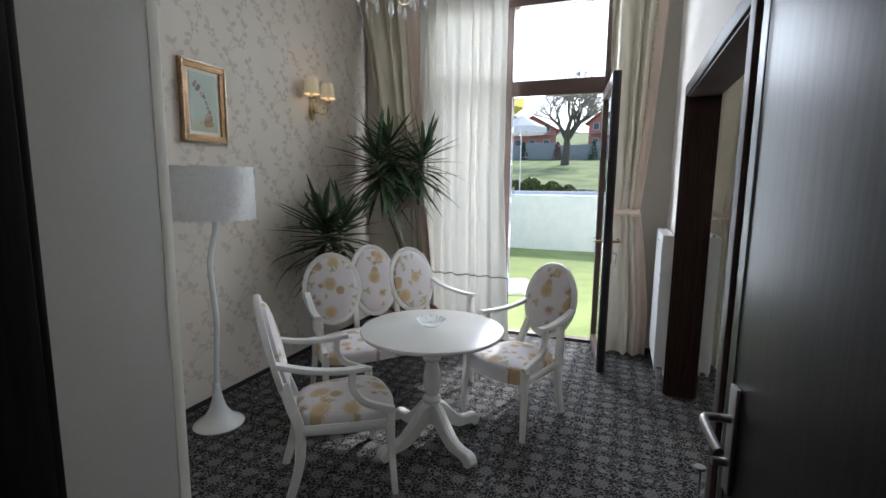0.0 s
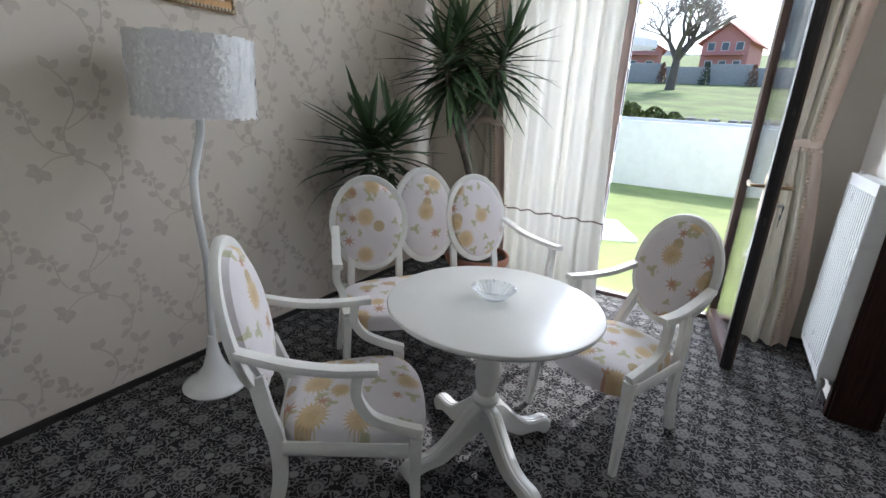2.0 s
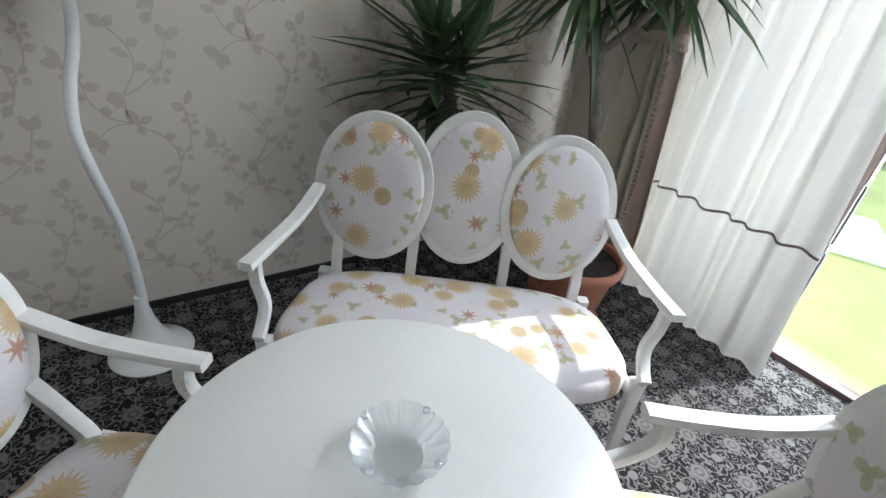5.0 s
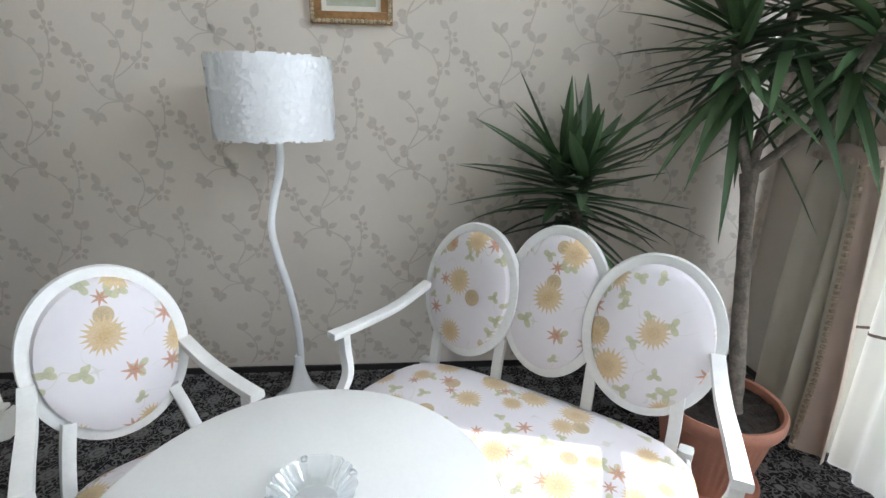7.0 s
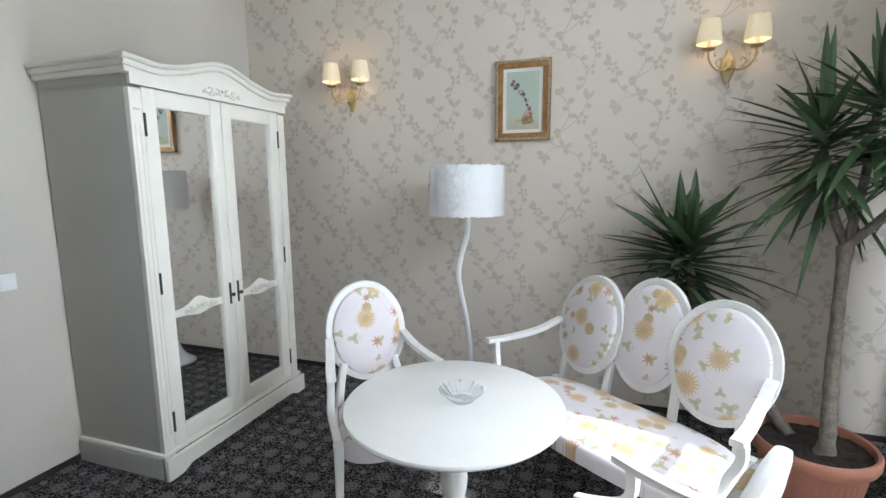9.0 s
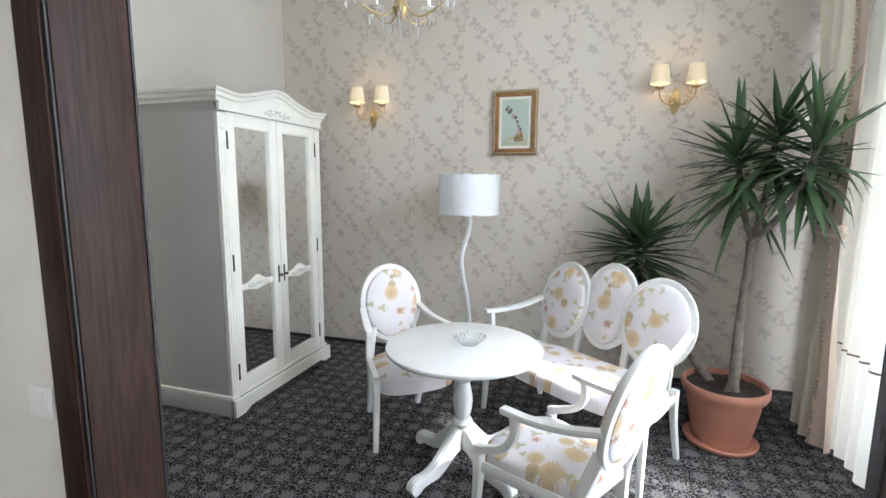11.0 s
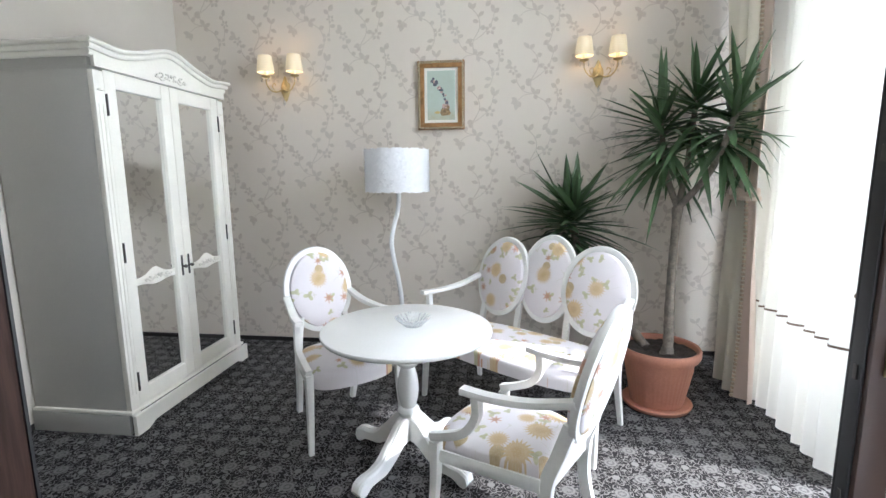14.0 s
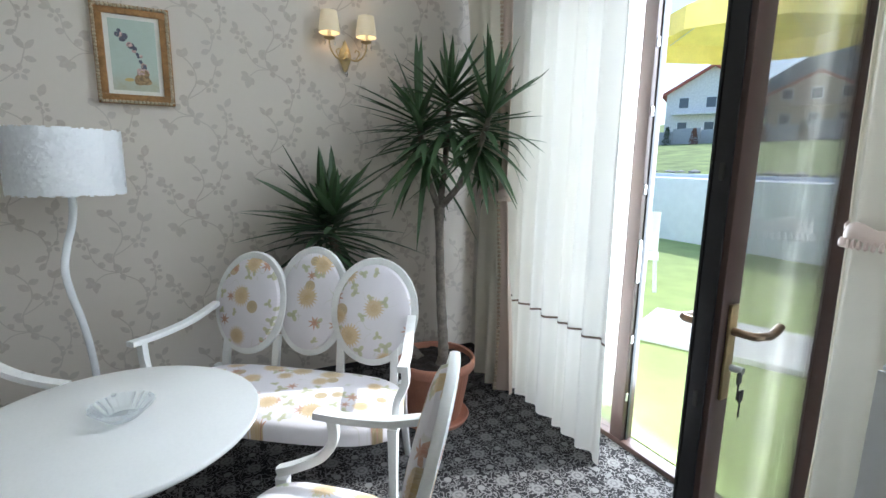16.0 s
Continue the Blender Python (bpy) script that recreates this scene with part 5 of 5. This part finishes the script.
def ground():
    bm = bmesh.new()

    def hgt(x, y):
        k = min(1, max(0, (y - 13.4) / 6.0))
        return -0.12 + 1.12 * k * k * (3 - 2 * k) + 0.108 * max(0, y - 20)

    n = 60
    sheet(n, n, lambda u, v: ((u - 0.5) * 600 * (0.15 + 0.85 * abs(u - 0.5) * 2), 6.1 + 400 * v ** 2.2, hgt(0, 6.1 + 400 * v ** 2.2)), bm)
    structure("ground", bm, GRASS, "grassy ground rising to the hill", True)
    bm = bmesh.new()
    sheet(2, 2, lambda u, v: (-40 + 80 * u, -60 + 66.1 * v, -0.125), bm)
    structure("ground_behind", bm, PAVING, "plain ground behind the house")


ground()
structure("pavement", box(-14, 6.10, -0.12, 14, 12.8, -0.05), TURF, "bright green artificial turf terrace")


def house(name, m, label, wall, roof, w, d, h, rh):
    t = thing(name, m, label, "house")
    part("wall", box(-w / 2, 0, 0, w / 2, d, h), wall, t)
    bm = bmesh.new()
    o = 0.6
    v = [bm.verts.new(p) for p in ((-w / 2 - o, -o, h - 0.1), (w / 2 + o, -o, h - 0.1), (0, -o, h + rh), (-w / 2 - o, d + o, h - 0.1), (w / 2 + o, d + o, h - 0.1), (0, d + o, h + rh))]
    fs = [bm.faces.new([v[i] for i in f]) for f in ((0, 2, 5, 3), (1, 4, 5, 2))]
    solid(bm, fs, 0.25)
    part("roof", bm, roof, t)
    bm = bmesh.new()
    v = [bm.verts.new(p) for p in ((-w / 2, 0.02, h), (w / 2, 0.02, h), (0, 0.02, h + rh - 0.25))]
    f = bm.faces.new(v)
    solid(bm, [f], 0.2)
    part("gable", bm, wall, t)
    for z in (1.0, 3.6):
        for x in (-w * 0.3, 0, w * 0.3):
            if z + 1.3 < h + rh * 0.6:
                win = part("window", box(x - 0.55, -0.06, z, x + 0.55, 0.0, z + 1.25, 0.02), PLASTIC, t)
                part("pane", box(x - 0.45, -0.08, z + 0.1, x + 0.45, -0.062, z + 1.15), DARKPANE, win)
    part("balcony", box(-w * 0.42, -1.2, 2.9, w * 0.42, -0.01, 3.1, 0.02), wall, t)


DARKPANE = surface("dark window pane", (0.10, 0.12, 0.15), 0.1)
REDROOF = surface("red tile roof", (0.42, 0.13, 0.10), 0.8, vary=0.2, scale=2)
WHITEWALL = surface("white render", (0.82, 0.80, 0.77), 0.85)
REDWALL = surface("red painted house", (0.64, 0.30, 0.27), 0.8)
TANWALL = surface("tan render", (0.55, 0.45, 0.36), 0.85)


# ---- printed vines on the wallpaper ----
LAYER = [0]


def deeper():
    LAYER[0] = (LAYER[0] + 1) % 12


def leaf_shape(bm, x, y, ang, ln, wd, place):
    """A pointed leaf outline on the wall, from its stalk outward."""
    c, s = math.cos(ang), math.sin(ang)
    pts = [(0, 0), (0.3, 0.42), (0.6, 0.46), (0.85, 0.24), (1, 0), (0.85, -0.24), (0.6, -0.46), (0.3, -0.42)]
    deeper()
    bm.faces.new([bm.verts.new(place(x + ln * a * c - wd * b * s, y + ln * a * s + wd * b * c)) for a, b in pts])


def blossom(bm, x, y, ang, r, place, lobes=5):
    """An open flower of separate petals."""
    for i in range(lobes):
        a = ang + 2 * math.pi * i / lobes
        leaf_shape(bm, x + 0.2 * r * math.cos(a), y + 0.2 * r * math.sin(a), a, r * 0.85, r * 0.62, place)


def stem(bm, pts, w, place):
    pts = [Vector((*p, 0)) for p in pts]
    deeper()
    prev = None
    line = curve_points(pts, 5)
    for i, p in enumerate(line):
        t = (line[min(i + 1, len(line) - 1)] - line[max(i - 1, 0)]).normalized()
        nrm = Vector((-t.y, t.x, 0)) * w
        cur = (bm.verts.new(place(p.x + nrm.x, p.y + nrm.y)), bm.verts.new(place(p.x - nrm.x, p.y - nrm.y)))
        if prev:
            bm.faces.new((prev[0], prev[1], cur[1], cur[0]))
        prev = cur


def vine_print():
    bm = bmesh.new()
    rng = random.Random(21)
    TX, TY = 0.44, 0.60
    for i in range(-1, 12):
        for j in range(-1, 7):
            ox, oy = YS + 0.06 + i * TX, j * TY + (TY / 2 if i % 2 else 0)

            def place(x, y):
                px, py = ox + x, oy + y
                return (XW + 0.0010 + 0.00022 * LAYER[0], min(max(px, YS + 0.005), YN - 0.005), min(max(py, 0.06), H - 0.01))

            if oy > H - 0.1 or oy + TY < 0.1:
                continue
            # main climbing stem, its fork and side sprigs
            stem(bm, [(0.30, 0.0), (0.32, 0.08), (0.28, 0.17), (0.19, 0.23), (0.17, 0.32), (0.22, 0.42), (0.21, 0.50), (0.16, 0.56)], 0.0036, place)
            stem(bm, [(0.19, 0.23), (0.12, 0.25), (0.07, 0.31), (0.05, 0.40), (0.01, 0.44)], 0.0030, place)
            stem(bm, [(0.18, 0.33), (0.24, 0.37), (0.30, 0.43), (0.33, 0.52)], 0.0030, place)
            stem(bm, [(0.31, 0.08), (0.36, 0.13), (0.37, 0.21), (0.36, 0.28)], 0.0028, place)
            stem(bm, [(0.19, 0.23), (0.12, 0.22), (0.07, 0.18)], 0.0026, place)
            blossom(bm, 0.30, 0.405, 0.3, 0.043, place)
            blossom(bm, 0.035, 0.405, 1.0, 0.037, place)
            blossom(bm, 0.375, 0.235, 2.0, 0.033, place)
            blossom(bm, 0.34, 0.10, 0.8, 0.040, place, 4)
            for x, y, a, l in ((0.20, 0.225, 2.2, 0.05), (0.20, 0.225, 0.5, 0.045), (0.20, 0.225, -1.2, 0.04), (0.07, 0.18, 2.8, 0.045), (0.07, 0.18, 3.7, 0.045), (0.07, 0.18, 4.6, 0.05), (0.07, 0.18, 5.4, 0.04), (0.02, 0.44, 2.2, 0.05), (0.02, 0.44, 3.3, 0.045), (0.055, 0.36, 0.2, 0.045), (0.065, 0.32, 2.9, 0.04), (0.10, 0.26, 0.9, 0.035), (0.22, 0.42, 0.2, 0.04), (0.215, 0.46, 2.7, 0.045), (0.21, 0.50, 0.6, 0.04), (0.16, 0.555, 2.2, 0.05), (0.16, 0.555, 1.0, 0.045), (0.33, 0.52, 2.0, 0.055), (0.33, 0.52, 0.9, 0.05), (0.32, 0.48, -0.2, 0.04), (0.37, 0.18, 0.1, 0.035), (0.36, 0.27, 2.4, 0.04), (0.365, 0.29, 1.2, 0.05), (0.175, 0.30, 2.9, 0.035), (0.17, 0.34, 3.6, 0.045), (0.28, 0.17, 0.2, 0.035), (0.315, 0.05, 3.4, 0.05), (0.30, 0.01, 3.9, 0.045)):
                leaf_shape(bm, x, y, a + rng.uniform(-0.25, 0.25), l * 1.25 * rng.uniform(0.8, 1.15), 0.036 * rng.uniform(0.8, 1.2), place)
    dead = [f for f in bm.faces if f.calc_area() < 1e-7]
    bmesh.ops.delete(bm, geom=dead, context="FACES")
    ob = part("printed_vine", bm, INK, bpy.data.objects["wall_west"], "faded brown climbing vine print", smooth=False)
    tagged(ob, kind="stuff")


vine_print()


def potted_dracaena(m):
    t = thing("dracaena_plant", m, "green dracaena in a brown pot by the next window", "plant")
    part("pot", lathe([(0.13, 0), (0.16, 0.03), (0.20, 0.30), (0.205, 0.33), (0.19, 0.33), (0.17, 0.27), (0.05, 0.27)], 40), TERRACOTTA, t)
    part("soil", lathe([(0.172, 0.272), (0.175, 0.285), (0.05, 0.292)], 24), SOIL, t)
    part("trunk", sweep(curve_points([(0, 0, 0.27), (0.02, 0.01, 0.6), (-0.01, 0.0, 1.0)], 6), 0.04, 0.04, segs=10, up=(0, 1, 0)), BARK, t)
    bm = bmesh.new()
    crown(bm, (0, 0, 1.0), 60, 0.44, random.Random(3), -0.6, xmin=-0.6, ymax=0.42)
    part("crown", bm, YUCCA, t, "long narrow green leaves")


potted_dracaena(pose(2.88, 5.22, 0))
# unseen slab over the terrace windows, added to keep sun out of the upper panes
structure("sun_block_slab", box(-4, 6.1, 4.08, 9, 8.05, 4.3), WHITEWALL, "plain unseen slab added above the terrace to block high sun")
structure("facade", box(-4, 5.9, H + 0.15, 9, 6.1, 4.3), WHITEWALL, "plain facade above the windows")


def parasol(m, label, cloth, radius, height, pole=PLASTIC, sides=8, side=0.0):
    t = thing("parasol", m, label, "parasol")
    part("base", lathe([(0.26, 0), (0.27, 0.03), (0.25, 0.07), (0.05, 0.09)], 24, None, (-side, 0, 0)), PAVING, t)
    part("pole", sweep([(-side, 0, 0.08), (-side, 0, height + (0.85 if side else 0.45))], 0.045, segs=12, up=(0, 1, 0)), pole, t)
    if side:
        part("arm", sweep(curve_points([(-side, 0, height + 0.80), (-side * 0.5, 0, height + 0.90), (0, 0, height + 0.72), (0, 0, height + 0.46)], 6), 0.045, segs=10, up=(0, 1, 0)), pole, t, "cantilever arm")
    bm = bmesh.new()
    top = bm.verts.new((0, 0, height + 0.5))
    a = [bm.verts.new((radius * math.cos(2 * math.pi * k / sides), radius * math.sin(2 * math.pi * k / sides), height)) for k in range(sides)]
    b = [bm.verts.new((v.co.x * 1.005, v.co.y * 1.005, height - 0.22)) for v in a]
    fs = []
    for k in range(sides):
        q = (k + 1) % sides
        fs.append(bm.faces.new((a[k], a[q], top)))
        fs.append(bm.faces.new((b[k], b[q], a[q], a[k])))
    solid(bm, fs, 0.006)
    part("canopy", bm, cloth, t, smooth=False)
    for k in range(sides):
        an = 2 * math.pi * k / sides
        part("rib", sweep([(0, 0, height + 0.44), (radius * 0.97 * math.cos(an), radius * 0.97 * math.sin(an), height - 0.02)], 0.014, segs=6), STEEL, t)


YELLOW = surface("yellow canvas", (0.78, 0.66, 0.22), 0.8, vary=0.06)
CANVAS = surface("white canvas", (0.80, 0.80, 0.77), 0.8, vary=0.04)
parasol(pose(-1.2, 9.3, -0.05), "large yellow cantilever parasol over the turf terrace", YELLOW, 1.12, 3.05, side=2.4)
parasol(pose(-2.4, 20.5, 1.03), "white parasol on a pale pole beyond the pool", CANVAS, 1.0, 2.7)


def pool():
    t = thing("pool", pose(0, 0, 0), "long white-walled raised pool beyond the turf", "pool")
    part("wall", box(-22, 12.8, -0.12, 16, 13.05, 1.26, 0.03), POOLWALL, t, "white pool side wall")
    part("wall", box(-22, 19.5, -0.12, 16, 19.75, 1.26, 0.03), POOLWALL, t)
    part("cover", box(-22, 13.05, 1.06, 16, 19.5, 1.14), surface("white pool cover", (0.72, 0.75, 0.77), 0.4, vary=0.05, scale=0.8), t, "white pool cover")
    for x in (-15, -8, -1, 6):
        part("rail_post", sweep([(x, 12.92, 1.26), (x, 12.92, 1.44)], 0.05, segs=8, up=(0, 1, 0)), STEEL, t)


pool()
slab = thing("paving_slab", pose(-0.35, 8.1, -0.05, 0, 0, 25), "pale square paving slab set on the turf", "slab")
part("slab", box(-0.75, -0.5, 0.0, 0.75, 0.5, 0.05, 0.006), PAVING, slab)


def lounge_chair(m):
    t = thing("garden_chair", m, "white plastic garden chair on the turf", "chair")
    part("seat", box(-0.25, -0.25, 0.40, 0.25, 0.25, 0.44, 0.012), PLASTIC, t)
    part("backrest", sweep([(0, 0.24, 0.44), (0, 0.36, 0.95)], 0.48, 0.03, segs=12, up=(0, 1, 0), power=5), PLASTIC, t)
    for sx in (1, -1):
        for y in (-0.21, 0.21):
            part("leg", sweep([(sx * 0.21, y, 0.40), (sx * 0.24, y * 1.15, 0.0)], 0.05, 0.035, segs=8, up=(0, 1, 0), power=4), PLASTIC, t)


lounge_chair(pose(-2.15, 8.9, -0.05, 0, 0, 40))


def bare_tree(m, label, hgt, seed, spread=0.42):
    t = thing("tree", m, label, "tree", "bare trees")
    rng = random.Random(seed)
    bm, tw = bmesh.new(), bmesh.new()

    def grow(target, p, d, ln, w, depth):
        q = p + d * ln
        mid = p + d * ln * 0.5 + Vector((rng.uniform(-1, 1), rng.uniform(-1, 1), 0)) * ln * 0.06
        sweep([p, mid, q], w, segs=6 if depth < 2 else 4, bm=target, up=(0.1, 1, 0.05), taper=lambda k: 1 - 0.32 * k)
        if depth == 6:
            return
        for _ in range(3 if depth else 5):
            a = rng.uniform(0, 2 * math.pi)
            e = Vector((math.cos(a), math.sin(a), rng.uniform(-0.1, 0.5)))
            nd = (d * (1 - spread) + e * spread * rng.uniform(0.8, 1.4)).normalized()
            nd.z = max(nd.z, -0.05)
            grow(bm if depth < 2 else tw, q, nd, ln * rng.uniform(0.62, 0.82), w * 0.60, depth + 1)

    grow(bm, Vector((0, 0, -0.1)), Vector((0.05, 0, 1)).normalized(), hgt * 0.24, hgt * 0.085, 0)
    part("trunk", bm, surface("dark tree bark", (0.15, 0.125, 0.11), 0.9, vary=0.3, scale=8, bump=0.6), t)
    part("twig_crown", tw, surface("bare twigs", (0.40, 0.34, 0.31), 0.9, vary=0.3, scale=8), t)


HILL = lambda y: 1.0 + 0.108 * max(0, y - 20)
bare_tree(pose(-2.65, 38, HILL(38)), "old bare spreading tree on the lawn", 8.0, 5)


def leafy(m, name, label, h, r, seed, mat_):
    t = thing(name, m, label, "shrub", "garden shrubs")
    rng = random.Random(seed)
    bm = bmesh.new()
    for k in range(420):
        a, u, v = rng.uniform(0, 6.283), rng.random() ** 0.4, rng.random()
        rr = r * u * (1 - 0.75 * v ** 1.6) * (1 + 0.2 * math.sin(a * 3 + seed))
        c = Vector((rr * math.cos(a), rr * math.sin(a), h * v))
        s = r * rng.uniform(0.10, 0.22)
        x = Vector((rng.uniform(-1, 1), rng.uniform(-1, 1), rng.uniform(-1, 1))).normalized() * s
        y = x.orthogonal().normalized() * s * 0.7
        bm.faces.new([bm.verts.new(c + x), bm.verts.new(c + y), bm.verts.new(c - x), bm.verts.new(c - y)])
    tagged(part("foliage", bm, mat_, t), kind="stuff")
    part("stem", sweep([(0, 0, -0.1), (0, 0, h * 0.6)], r * 0.12, segs=6, up=(0, 1, 0)), BARK, t)


CONIFER = leaf_mat("dark conifer", (0.028, 0.05, 0.026))
RUSSET = leaf_mat("russet thuja", (0.20, 0.075, 0.05))
BUSH = leaf_mat("yellow green bush", (0.13, 0.15, 0.03))
rngg = random.Random(8)
for k in range(17):
    x = -34 + k * 3.0
    leafy(pose(x, 44.2, HILL(44.2)), "thuja", "slim dark conifer along the boundary wall" if k % 2 else "slim russet conifer along the boundary wall", 1.4 + 0.35 * rngg.random(), 0.4, k, CONIFER if k % 2 else RUSSET)
for x, y, r in ((-2.1, 21.6, 0.55), (-1.3, 21.9, 0.4), (-2.9, 21.8, 0.45), (-0.6, 21.7, 0.3)):
    leafy(pose(x, y, HILL(y)), "bush", "low clipped yellow-green bush by the path", r, r * 1.2, int(x * 10), BUSH)
wall_t = thing("boundary_wall", pose(0, 0, 0), "grey concrete boundary wall behind the lawn", "wall")
for k in range(24):
    x = -46 + k * 3.0
    part("wall_panel", box(x + 0.03, 45, HILL(45) - 0.3, x + 2.97, 45.25, HILL(45) + 1.25 + 0.22 * (k % 2), 0.03), surface("grey concrete", (0.45, 0.45, 0.46), 0.85) if k == 0 else bpy.data.materials["grey concrete"], wall_t)
rocks = bmesh.new()
for k in range(90):
    x = -24 + k * 0.42 + rngg.uniform(-0.15, 0.15)
    s = rngg.uniform(0.12, 0.28)
    c = Vector((x, 22.3 + rngg.uniform(-0.25, 0.25) + 0.4 * math.sin(x * 0.4), 1.27))
    bmesh.ops.create_icosphere(rocks, subdivisions=1, radius=s, matrix=Matrix.Translation(c) @ Matrix.Diagonal((1.2, 1, 0.6, 1)))
edge_r = part("rock_edging", rocks, surface("grey border rock", (0.35, 0.33, 0.31), 0.9, vary=0.3), None, "low grey rocks edging the lawn")
tagged(edge_r, category="rocks", kind="stuff")
structure("path", box(-30, 19.9, 0.9, 16, 21.6, 1.06), PAVING, "pale paved path behind the pool")
house("house", pose(-33, 53, HILL(53) - 0.3, 0, 0, 34), "white house with red tiled gable roof and balcony", WHITEWALL, REDROOF, 8.8, 9, 5.2, 3.0)
house("house", pose(-27.5, 62, HILL(62) - 0.3, 0, 0, 28), "tan house with brown tiled gable roof", TANWALL, REDROOF, 8.5, 8, 4.2, 2.4)
house("house", pose(-1.6, 90, HILL(90) - 1.2, 0, 0, -14), "red painted house with red gable roof", REDWALL, REDROOF, 6.5, 8, 4.8, 2.8)
house("house", pose(-13.5, 84, HILL(84) - 1.2, 0, 0, 12), "red painted house seen behind the tree", REDWALL, REDROOF, 8, 8, 3.8, 2.4)


def far_hill():
    bm = bmesh.new()
    sheet(80, 10, lambda u, v: (-320 + 520 * u, 240 + 120 * v, 8 + (26 + 46 * math.exp(-((u - 0.34) / 0.13) ** 2) + 2.2 * noise.noise(Vector((u * 40, v * 8, 0)))) * math.sin(v * math.pi / 2)), bm)
    # the blue-grey tint is distance haze put into the forest colour
    structure("backdrop", bm, surface("hazy distant forest", (0.11, 0.15, 0.16), 0.95, vary=0.4, scale=0.06, grain=0.5, bump=0.5, dist=1.0), "wooded hill in the distance with haze in its colour", True)


far_hill()
